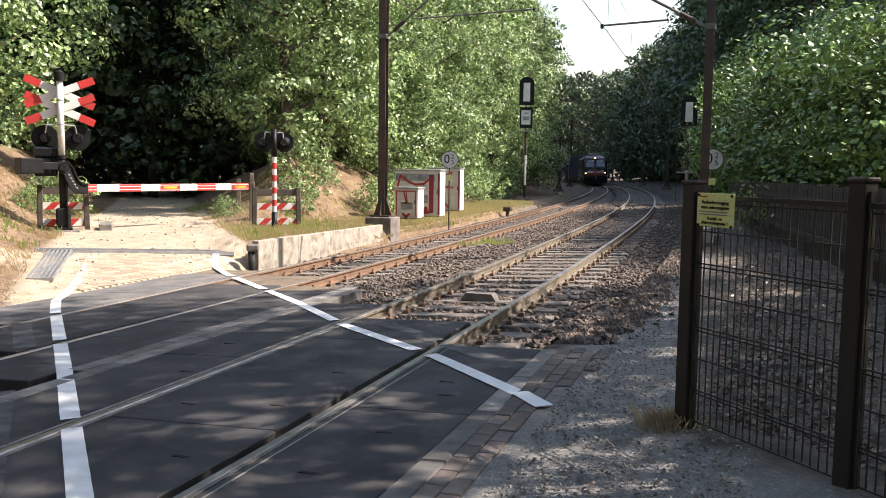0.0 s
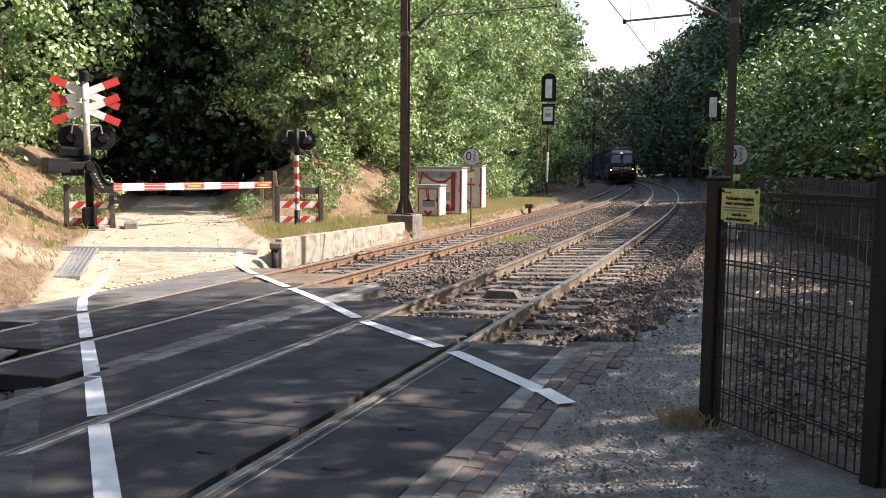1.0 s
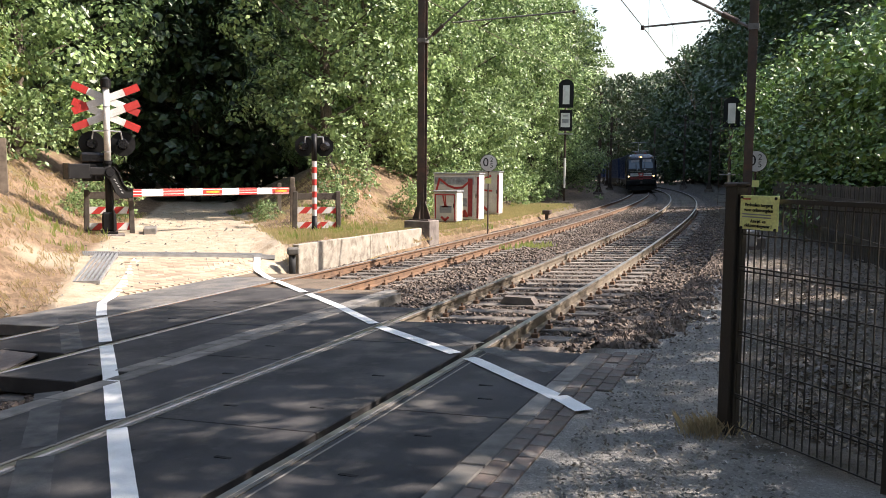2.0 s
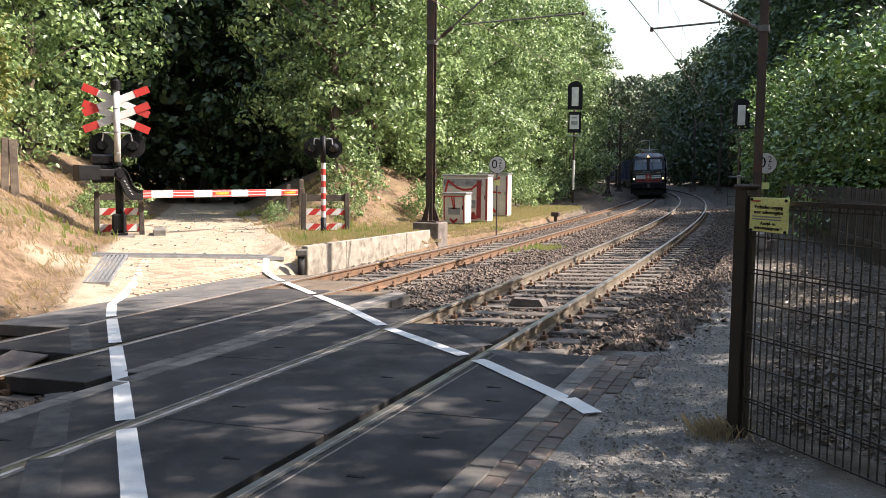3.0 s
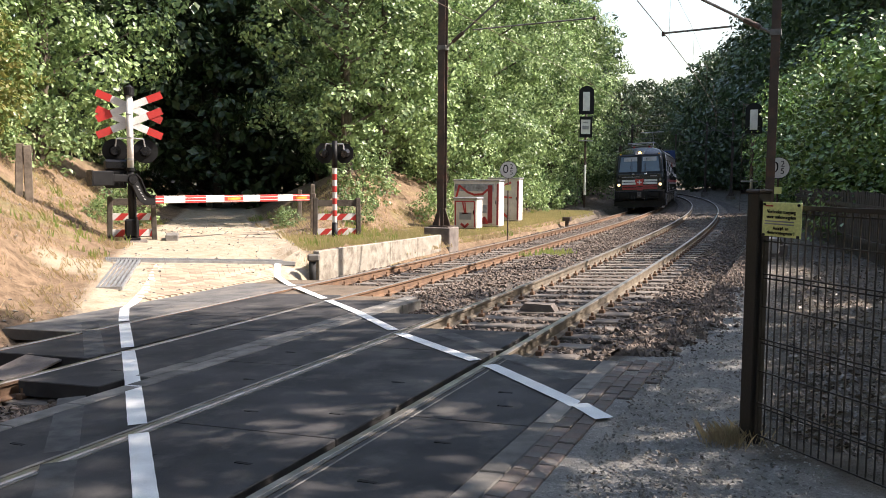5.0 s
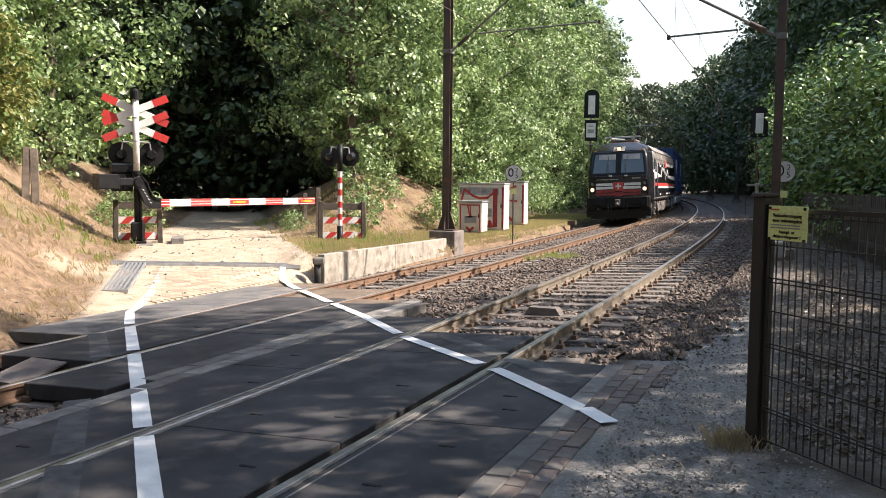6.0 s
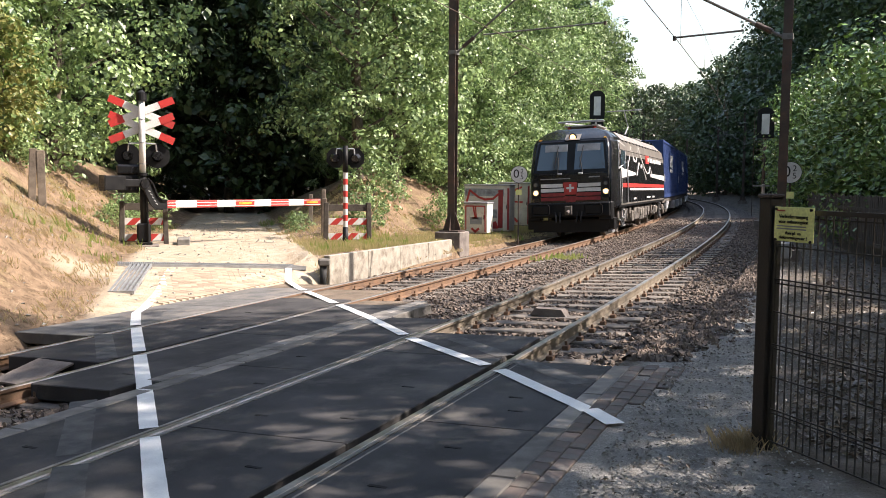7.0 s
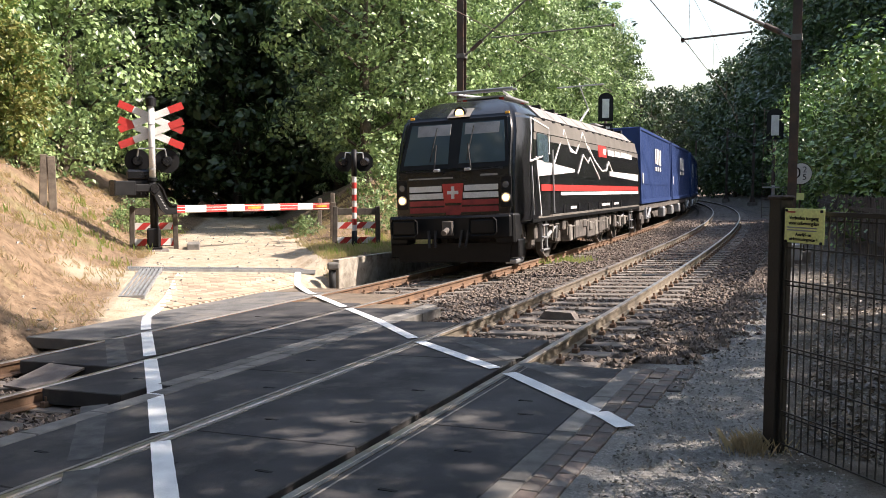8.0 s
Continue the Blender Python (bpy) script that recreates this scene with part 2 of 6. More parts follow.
def build_ground():
    xs, ys = axis(-900, 900, -28, 8, 0.3), axis(-300, 1500, 1, 46, 0.3)
    nx = len(xs)
    verts = []
    for y in ys:
        for x in xs:
            z = ground_z(x, y)
            u = x - curve_far(y)
            rough_ = 0.05 * smooth(-0.9, 0.4, u) if u > -5 else 0.05 * smooth(-11.2, -13.0, u) + 0.01
            z += rough_ * (noise.noise(Vector((x * 1.1, y * 1.1, 0))) + 0.4 * noise.noise(Vector((x * 4, y * 4, 3))))
            verts.append((x, y, z))
    faces = [(j * nx + i, j * nx + i + 1, (j + 1) * nx + i + 1, (j + 1) * nx + i) for j in range(len(ys) - 1) for i in range(nx - 1)]
    ob = raw("ground", verts, faces, ground_material(), smooth=True)
    zone = ob.data.color_attributes.new("cover", "FLOAT_COLOR", "POINT")
    cols = []
    for x, y, z in verts:
        u = x - curve_far(y)
        d1 = side(x, y, (-9.3, 8.8), (-15.4, 16.4)) if y < 16.4 else side(x, y, (-15.4, 16.4), (-22, 25.0))       # sandy path's left edge
        d2 = -side(x, y, (-9.0, 14.0), (-20.5, 28.5))   # and right edge
        sand = smooth(-0.5, 0.25, -d1) * smooth(-0.5, 0.25, -d2) if u < -9 else 0
        sand = max(sand, 0.6 * smooth(1.5, 0.5, math.hypot(x + 11.9, (y - 11.4) * 0.9)) if u < -9.4 else 0)
        dry = 1.0 if u < -8.5 else 0.0
        dry *= 1 - 0.85 * smooth(34, 40, y + 0.3 * u)
        bare = smooth(-1.7, -1.1, u) * (1 - smooth(-0.6, -0.05, u + 0.012 * max(0, y - 6) - max(0, 5 - y) * 1.2)) * (1 - smooth(24, 34, y))
        cols += [sand, dry, bare, 1]
    zone.data.foreach_set("color", cols)
    tagged(ob, "sandy and grassy ground with dry leaves beside the tracks", "ground", kind="structure")


def ground_material():
    """Sand, dry grass, bare grit and leaf litter, each where it lies."""
    m = bpy.data.materials.new("ground_cover")
    m.use_nodes = True
    n, l = m.node_tree.nodes, m.node_tree.links
    b = n["Principled BSDF"]
    b.inputs["Roughness"].default_value = 0.95
    b.inputs["Specular IOR Level"].default_value = 0.2
    att = n.new("ShaderNodeAttribute")
    att.attribute_name = "cover"
    sep = n.new("ShaderNodeSeparateColor")
    l.new(att.outputs["Color"], sep.inputs[0])
    geo = n.new("ShaderNodeNewGeometry")

    def noise_(scale, detail=6, rough=0.6):
        q = n.new("ShaderNodeTexNoise")
        q.inputs["Scale"].default_value, q.inputs["Detail"].default_value, q.inputs["Roughness"].default_value = scale, detail, rough
        l.new(geo.outputs["Position"], q.inputs["Vector"])
        return q.outputs["Fac"]

    def span(v, lo, hi):
        r = n.new("ShaderNodeMapRange")
        r.inputs["From Min"].default_value, r.inputs["From Max"].default_value = lo, hi
        l.new(v, r.inputs["Value"])
        return r.outputs[0]

    def mixed(fac, a, c):
        x = n.new("ShaderNodeMix")
        x.data_type = "RGBA"
        l.new(fac, x.inputs["Factor"])
        for key, v in (("A", a), ("B", c)):
            if isinstance(v, tuple):
                x.inputs[key].default_value = (*v, 1)
            else:
                l.new(v, x.inputs[key])
        return x.outputs["Result"]

    coarse, mid, fine_ = noise_(0.6), noise_(3.5), noise_(28, 5, 0.7)
    litter = mixed(span(mid, 0.4, 0.62), (0.16, 0.135, 0.11), (0.075, 0.066, 0.052))
    litter = mixed(span(fine_, 0.64, 0.74), litter, (0.3, 0.25, 0.2))
    grass = mixed(span(mid, 0.35, 0.65), (0.27, 0.185, 0.12), (0.13, 0.088, 0.055))
    grass = mixed(span(coarse, 0.56, 0.7), grass, (0.16, 0.15, 0.06))
    grass = mixed(span(noise_(11, 6, 0.75), 0.5, 0.6), grass, (0.10, 0.066, 0.04))
    grass = mixed(span(fine_, 0.55, 0.7), grass, (0.36, 0.275, 0.185))
    sand = mixed(span(mid, 0.35, 0.7), (0.44, 0.375, 0.29), (0.33, 0.26, 0.18))
    sand = mixed(span(noise_(9, 6, 0.75), 0.54, 0.66), sand, (0.25, 0.185, 0.125))
    grit = mixed(span(mid, 0.35, 0.65), (0.29, 0.275, 0.25), (0.19, 0.18, 0.165))
    speck = noise_(95, 3, 0.7)
    grit = mixed(span(fine_, 0.52, 0.66), grit, (0.37, 0.35, 0.325))
    grit = mixed(span(speck, 0.58, 0.7), grit, (0.09, 0.087, 0.08))
    grit = mixed(span(speck, 0.38, 0.3), grit, (0.5, 0.48, 0.45))
    col = mixed(sep.outputs[1], litter, grass)
    edge = n.new("ShaderNodeMath")
    edge.operation = "MULTIPLY_ADD"
    l.new(mid, edge.inputs[0])
    edge.inputs[1].default_value = 0.7
    l.new(sep.outputs[0], edge.inputs[2])
    col = mixed(span(edge.outputs[0], 0.62, 0.98), col, sand)
    edge2 = n.new("ShaderNodeMath")
    edge2.operation = "MULTIPLY_ADD"
    l.new(mid, edge2.inputs[0])
    edge2.inputs[1].default_value = 0.6
    l.new(sep.outputs[2], edge2.inputs[2])
    col = mixed(span(edge2.outputs[0], 0.6, 0.95), col, grit)
    l.new(col, b.inputs["Base Color"])
    bp = n.new("ShaderNodeBump")
    bp.inputs["Strength"].default_value, bp.inputs["Distance"].default_value = 0.9, 0.035
    l.new(fine_, bp.inputs["Height"])
    l.new(bp.outputs[0], b.inputs["Normal"])
    return m


build_ground()


# ---- ballast bed and tracks ----
BED_DROP = 0.195


def in_crossing(u, y):
    return (-2.55 < u < -1.2 and 1.5 < y < 7.3) or (-4.1 < u <= -2.55 and 1.5 < y < 8.6) or (-5.4 < u <= -4.1 and 1.5 < y < 9.9) or (-6.4 < u <= -5.4 and 5.2 < y < 10.8) or (-7.9 < u <= -6.4 and 6.1 < y < 11.3) or (u <= -7.9 and 7.4 < y < 13.9)


def bed_z(u, y):
    z = deck(u) - BED_DROP
    z -= 0.22 * smooth(-1.35, -0.75, u) + (0.3 if y > 8 else 0.08) * smooth(-8.75, -9.2, u)
    z += 0.05 * smooth(1.0, 0.2, abs(u + 5.2)) + 0.035 * noise.noise(Vector((u * 3, y * 3, 0)))
    return z


def build_bed():
    us, ys = list(np.arange(-9.3, -0.5, 0.2)), axis(-40, 230, 0, 30, 0.25)
    k = len(us)
    verts = [(along(curve_far if u < -5.2 else curve_near, u, y), y, bed_z(u, y) - (0.16 if in_crossing(u, y) else 0) - (0.5 if u > -1.75 and y < 7.9 else 0)) for y in ys for u in us]
    faces = [(j * k + i, j * k + i + 1, (j + 1) * k + i + 1, (j + 1) * k + i) for j in range(len(ys) - 1) for i in range(k - 1)]
    tagged(raw("ballast_bed", verts, faces, M_BED, smooth=True), "brown crushed stone bed under both tracks", "ballast bed", kind="structure")


build_bed()


def build_stones(name, count, y0, y1, pick, size):
    """Broken stones, each an uneven eight-sided lump."""
    rnd = random.Random(5)
    verts, faces = [], []
    base = [(1, 0, 0), (-1, 0, 0), (0, 1, 0), (0, -1, 0), (0, 0, 1), (0, 0, -1)]
    tri = [(0, 2, 4), (2, 1, 4), (1, 3, 4), (3, 0, 4), (2, 0, 5), (1, 2, 5), (3, 1, 5), (0, 3, 5)]
    while count:
        y = y0 + (y1 - y0) * rnd.random() ** 1.6
        u = rnd.uniform(-9.0, -0.9)
        if not pick(u, y):
            continue
        s = size * rnd.uniform(0.6, 1.4) * (1 + max(0, y - 14) * 0.012)
        x = along(curve_far if u < -5.2 else curve_near, u, y)
        z = bed_z(u, y) + s * rnd.uniform(-0.1, 0.6)
        e = Euler((rnd.random() * 6, rnd.random() * 6, rnd.random() * 6)).to_matrix()
        k = len(verts)
        for p in base:
            v = e @ (Vector(p) * s * rnd.uniform(0.6, 1.2))
            verts.append((x + v.x, y + v.y, z + v.z * 0.8))
        faces += [(a + k, b + k, c + k) for a, b, c in tri]
        count -= 1
    ob = raw(name, verts, faces, M_BALLAST)
    tagged(ob, "loose brown crushed stone between the rails and sleepers", "ballast", kind="stuff")


def loose_here(u, y):
    if in_crossing(u, y) or (u > -1.9 and y < 7.9):
        return False
    on_tie = abs((y + 8.0 + 0.3) % 0.6 - 0.3) < 0.15 and (abs(u - NEAR_U) < 1.3 or abs(u - FAR_U) < 1.3)
    return not on_tie or random.random() < 0.06


build_stones("ballast_stones", 34000, 1.0, 48, loose_here, 0.038)

RAIL = [(-0.07, -0.159), (-0.07, -0.147), (-0.012, -0.128), (-0.01, -0.05), (-0.034, -0.038), (-0.035, -0.01), (-0.026, 0.0), (0.026, 0.0), (0.035, -0.01), (0.034, -0.038), (0.01, -0.05), (0.012, -0.128), (0.07, -0.147), (0.07, -0.159)]


def build_track(name, curve, mid, label, y0=-40.0, y1=230.0):
    track = empty(name, label=label, category="railway track", kind="structure")
    ys = axis(y0, y1, 0, 40, 1.0, 1.06)
    for s in (-1, 1):
        u = mid + s * 0.7525
        verts, faces, k = [], [], len(RAIL)
        for y in ys:
            for a, h in RAIL:
                verts.append((along(curve, u + a, y), y, CANT * (u + a + 4) + h))
        for j in range(len(ys) - 1):
            for i in range(k):
                faces.append((j * k + i, j * k + (i + 1) % k, (j + 1) * k + (i + 1) % k, (j + 1) * k + i))
        rail = raw("rail", verts, faces, M_DUSTY if mid == NEAR_U else M_RUST, track)
        rail.data.materials.append(M_RAIL)
        for p in rail.data.polygons:
            p.material_index = 1 if p.index % k in (5, 6, 7) else 0
    bm = box(B(), -1.26, 1.26, -0.13, 0.13, -0.36, -0.165, 0.012)
    tie = bpy.data.meshes.new("sleeper")
    bm.to_mesh(tie)
    bm.free()
    tie.materials.append(M_TIE)
    bm = B()
    for s in (-1, 1):
        for t in (-1, 1):
            x = s * 0.7525 + t * 0.115
            box(bm, x - 0.035, x + 0.035, -0.05, 0.05, -0.17, -0.115, 0.008)
            tube(bm, (x, 0, -0.12), (x, 0, -0.07), 0.016, n=6)
    clip = bpy.data.meshes.new("fastening")
    bm.to_mesh(clip)
    bm.free()
    clip.materials.append(M_RUST)
    rest_v, rest_f = [], []
    y = -8.0
    while y < 150:
        slope = math.atan2(curve(y + 0.5) - curve(y - 0.5), 1.0)
        m = pose(along(curve, mid, y), y, CANT * (mid + 4), 0, -math.degrees(math.atan(CANT)), -math.degrees(slope))
        if y < 62:
            ob = new("sleeper", tie)
            ob.parent, ob.matrix_local = track, m
            if y < 40:
                ob2 = new("fastening", clip)
                ob2.parent, ob2.matrix_local = track, m
        else:
            k = len(rest_v)
            rest_v += [m @ Vector(v.co) for v in tie.vertices]
            rest_f += [tuple(i + k for i in p.vertices) for p in tie.polygons]
        y += 0.6
    far = raw("far_sleepers", rest_v, rest_f, M_TIE, track)
    far["kind"] = "stuff"
    return track


build_track("near_track", curve_near, NEAR_U, "grey near track with sleepers in brown ballast")
build_track("far_track", curve_far, FAR_U, "rusty far track with sleepers in brown ballast")


# ---- level crossing deck ----
def slab_piece(parent, name, mat, u0, u1, y0, y1, thick=0.14, lift=0.0, bevel=0.008, curve=curve_near, label=""):
    bm = B()
    box(bm, u0, u1, y0, y1, -thick, 0, bevel)
    n = max(1, int((y1 - y0) / 1.0))
    for i in range(1, n):
        yy = y0 + (y1 - y0) * i / n
        bmesh.ops.bisect_plane(bm, geom=bm.verts[:] + bm.edges[:] + bm.faces[:], plane_co=(0, yy, 0), plane_no=(0, 1, 0))
    for v in bm.verts:
        v.co.z += CANT * (v.co.x + 4) + lift
        v.co.x += curve(v.co.y)
    return part(name, bm, mat, parent, label)


crossing = empty("crossing_deck", label="dark level crossing slabs laid between the rails", category="level crossing", kind="structure")
for u0, u1, cuts in ((-2.485, -1.604, (1.4, 2.0, 5.13, 7.3)), (-3.955, -2.665, (1.4, 1.55, 4.5, 7.4, 8.6)), (-4.97, -4.135, (1.4, 3.2, 6.4, 9.6)),
                     (-6.30, -5.37, (5.2, 8.0, 10.7)), (-7.765, -6.475, (6.15, 8.9, 11.2)), (-9.2, -7.945, (7.4, 10.1, 12.5))):
    for a, b in zip(cuts, cuts[1:]):
        slab_piece(crossing, "slab", M_SLAB if u1 > -7.9 else M_ASPHALT, u0, u1, a + 0.004, b - 0.004, curve=curve_near if u0 > -5.3 else curve_far)
for u0, u1, a, b in ((-7.765, -6.475, 11.21, 12.6), (-9.2, -7.945, 12.51, 13.3), (-6.3, -5.37, 10.71, 11.3)):     # trodden dirt where the slabs end
    slab_piece(crossing, "dirt_infill", M_DIRT, u0, u1, a, b, lift=-0.02, bevel=0.03, curve=curve_far)
for i in range(14):     # pale concrete blocks between the tracks
    a = 2.2 + i * 0.62
    for k, u in enumerate((-5.165, -5.36)):
        o = 0.3 * k
        if k == 1 and a < 5.0:
            continue
        slab_piece(crossing, "block", M_KERB, u + 0.003, u + 0.19, a + o + 0.004, a + o + 0.616, lift=0.006)
for a, b in zip((1.2, 2.2, 3.2, 4.2, 5.2, 6.2), (2.2, 3.2, 4.2, 5.2, 6.2, 7.3)):     # kerb along the near edge
    slab_piece(crossing, "kerb", M_KERB, -1.6, -1.44, a + 0.004, b - 0.004, lift=0.008, bevel=0.012)


def strip(name, pts, w0, w1, mat, label, lift=0.006):
    """A painted line along the road, broken at the rails."""
    verts, faces = [], []
    dense = []
    for (a, b), t0, t1 in zip(zip(pts, pts[1:]), np.linspace(0, 1, len(pts))[:-1], np.linspace(0, 1, len(pts))[1:]):
        k = max(2, int(math.dist(a, b) / 0.06))
        for i in range(k + (b == pts[-1])):
            f = i / k
            dense.append((a[0] + (b[0] - a[0]) * f, a[1] + (b[1] - a[1]) * f, t0 + (t1 - t0) * f))
    rails = [NEAR_U + s * 0.7525 for s in (-1, 1)] + [FAR_U + s * 0.7525 for s in (-1, 1)]
    for i, (x, y, t) in enumerate(dense):
        j = min(i + 1, len(dense) - 1)
        h = max(j - 1, 0)
        dx, dy = dense[j][0] - dense[h][0], dense[j][1] - dense[h][1]
        k = math.hypot(dx, dy) or 1
        w = (w0 + (w1 - w0) * t) / 2 * (1 + 0.015 * math.sin(i * 1.3))
        for s in (-1, 1):
            px_, py_ = x - dy / k * w * s, y + dx / k * w * s
            verts.append((px_, py_, rise(px_, py_) + lift))
    for i in range(len(dense) - 1):
        x, y, _ = dense[i]
        u = x - curve_near(y)
        if any(abs(u - r) < 0.085 for r in rails):
            continue
        faces.append((2 * i, 2 * i + 2, 2 * i + 3, 2 * i + 1))
    return tagged(raw(name, verts, faces, mat), label, "road marking", kind="structure")


def spilled(name, count, size):
    """Ballast that has rolled down on to the footpath."""
    rnd = random.Random(15)
    verts, faces = [], []
    tri = [(0, 2, 4), (2, 1, 4), (1, 3, 4), (3, 0, 4)]
    for _ in range(count):
        y = 7.6 + 24 * rnd.random() ** 1.5
        u = -1.55 + 0.4 * smooth(7.4, 9.5, y) + 0.15 * smooth(10, 20, y) + abs(rnd.gauss(0, 0.17))
        x = u + curve_near(y)
        s = size * rnd.uniform(0.5, 1.4)
        z = max(rise(x, y) - 0.015, bed_z(u, y)) + 0.01
        e = Euler((rnd.gauss(0, 0.45), rnd.gauss(0, 0.45), rnd.random() * 6)).to_matrix()
        k = len(verts)
        for p in ((1, 0, 0), (-1, 0, 0), (0, 1, 0), (0, -1, 0), (0, 0, 1)):
            v = e @ (Vector(p) * s * rnd.uniform(0.6, 1.2))
            verts.append((x + v.x, y + v.y, z + v.z * 1.2))
        faces += [(a + k, b + k, c + k) for a, b, c in tri]
    tagged(raw(name, verts, faces, M_BALLAST), "dark crushed stone spilled on the edge of the footpath", "ballast", kind="stuff")


spilled("spilled_stones", 6000, 0.042)


# ---- trees ----
def leaf_cloud(verts, faces, rnd, c, r, count, size, up=0.35):
    """Leaves scattered on and in a lump of crown, facing outwards and up."""
    for _ in range(count):
        d = Vector((rnd.gauss(0, 1), rnd.gauss(0, 1), rnd.gauss(0, 1)))
        d.normalize()
        p = c + Vector((d.x, d.y, d.z * 0.62)) * r * rnd.uniform(0.6, 1.06)
        n = (d + Vector((rnd.gauss(0, 0.38), rnd.gauss(0, 0.38), rnd.gauss(0, 0.38) + up))).normalized()
        t = n.cross(Vector((rnd.gauss(0, 1), rnd.gauss(0, 1), rnd.gauss(0, 1)))).normalized()
        b = n.cross(t)
        s = size * rnd.uniform(0.6, 1.35)
        k = len(verts)
        verts += [p - t * s, p + b * s * 0.66 + n * s * 0.12, p + t * s, p - b * s * 0.66 + n * s * 0.12]
        faces.append((k, k + 1, k + 2, k + 3))


def make_tree(name, seed, height, spread, low, lumps, per_lump, leaf, mat, label, trunk_r=0.17, lump_r=0.9, clipped=False):
    """A tree with tapered trunk, limbs and a crown of many leaves in uneven lumps."""
    rnd = random.Random(seed)
    thing = empty(name, label=label, category="tree")
    bm = B()
    top = Vector((rnd.uniform(-0.5, 0.5), rnd.uniform(-0.5, 0.5), height * 0.9))
    pts = [Vector((0, 0, -0.3)), Vector((rnd.uniform(-0.15, 0.15), rnd.uniform(-0.15, 0.15), height * 0.35)), top]
    tube(bm, pts[0], pts[1], trunk_r, trunk_r * 0.7, 8)
    tube(bm, pts[1], pts[2], trunk_r * 0.7, trunk_r * 0.15, 7)
    verts, faces = [], []
    for i in range(lumps):
        f = (i + rnd.random()) / lumps
        h = low + (height - low) * f
        wide = spread * (math.sin(math.pi * min(1, 0.22 + 0.72 * f)) ** 0.8) * rnd.uniform(0.5, 1.05)
        if clipped:
            wide = spread * rnd.uniform(0.25, 1.0)
        a = i * 2.4 + rnd.uniform(-0.5, 0.5)
        c = Vector((math.cos(a) * wide, math.sin(a) * wide, h))
        r = lump_r * rnd.uniform(0.65, 1.3)
        root = Vector((0, 0, max(0.4, h - wide * 0.6)))
        root.xy = (pts[1] * min(1, root.z / pts[1].z)).xy if root.z < pts[1].z else pts[1].xy
        if i % 2 == 0:
            tube(bm, root, c, trunk_r * 0.28, trunk_r * 0.06, 5, caps=False)
        leaf_cloud(verts, faces, rnd, c, r, int(per_lump * r / lump_r), leaf)
        for k in range(2):      # outlying sprays that break the outline
            o = c + Vector((rnd.gauss(0, 1), rnd.gauss(0, 1), rnd.gauss(0, 0.7))).normalized() * r * rnd.uniform(0.9, 1.35)
            leaf_cloud(verts, faces, rnd, o, r * 0.38, per_lump // 6, leaf)
    part("trunk", bm, M_BARK, thing)
    raw("crown", verts, faces, mat, thing)
    return thing


WOOD = [
    make_tree("oak_tree", 11, 13.5, 3.2, 0.7, 66, 300, 0.088, M_LEAF[0], "broad green oak at the edge of the wood", 0.22, 1.05),
    make_tree("birch_tree", 12, 12.5, 2.7, 0.6, 62, 290, 0.08, M_LEAF[1], "light green birch with hanging sprays of leaves", 0.13, 0.92),
    make_tree("oak_tree", 13, 15.0, 3.6, 1.2, 70, 300, 0.094, M_LEAF[0], "tall dense green oak at the edge of the wood", 0.25, 1.15),
]
# far and edge trees wear the leaves darkened in place of shade
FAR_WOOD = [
    make_tree("forest_tree", 21, 16.0, 3.8, 1.0, 60, 60, 0.23, M_LEAF[4], "tree in the wood beside the railway, leaves darkened as shade", 0.25, 1.35),
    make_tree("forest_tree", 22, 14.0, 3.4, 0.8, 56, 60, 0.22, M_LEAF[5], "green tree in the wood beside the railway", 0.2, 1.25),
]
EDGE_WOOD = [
    make_tree("forest_tree", 23, 16.0, 3.9, 1.0, 70, 120, 0.14, M_LEAF[4], "tall tree in the wood beside the railway, leaves darkened as shade", 0.25, 1.35),
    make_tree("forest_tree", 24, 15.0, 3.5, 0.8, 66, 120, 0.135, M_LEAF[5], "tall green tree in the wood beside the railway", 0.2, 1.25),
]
BUSH = [
    make_tree("bush", 31, 2.6, 1.3, 0.1, 44, 185, 0.036, M_LEAF[2], "tall green laurel hedge bush with glossy leaves", 0.05, 0.45, True),
    make_tree("bush", 32, 1.3, 0.9, 0.1, 20, 70, 0.05, M_LEAF[1], "low light green bramble bush", 0.03, 0.32),
    make_tree("young_tree", 33, 6.0, 1.6, 0.8, 40, 90, 0.11, M_LEAF[3], "young tree with yellowing and orange leaves", 0.06, 0.6),
]
SHADE = make_tree("roadside_tree", 41, 13.0, 3.7, 3.0, 27, 115, 0.13, M_LEAF[0], "tall loose oak beside the road", 0.2, 1.0)
# added for its shadow: only the high crown shades the far slabs
HIGH_CROWN = make_tree("roadside_tree", 42, 17.5, 3.4, 12.3, 22, 150, 0.13, M_LEAF[0], "unseen oak added beside the road, its high crown shading the slabs", 0.24, 1.15)
used_first = set()


def plant(proto, x, y, s=1.0, turn=0.0, dz=0.0, sx=1.0):
    m = pose(x, y, rise(x, y) - 0.05 + dz, 0, 0, turn) @ Matrix.Diagonal((s * sx, s * sx, s, 1))
    if proto.name not in used_first:
        used_first.add(proto.name)
        proto.matrix_world = m
        return proto
    ob = copy_thing(proto, m)
    ob.scale = (s * sx, s * sx, s)
    return ob


def clear(x, y):
    """Whether a tree may stand here: off the tracks and the sandy path."""
    return not (-11.5 < x - curve_far(y) < 1.5 and x - curve_near(y) < 3.0)


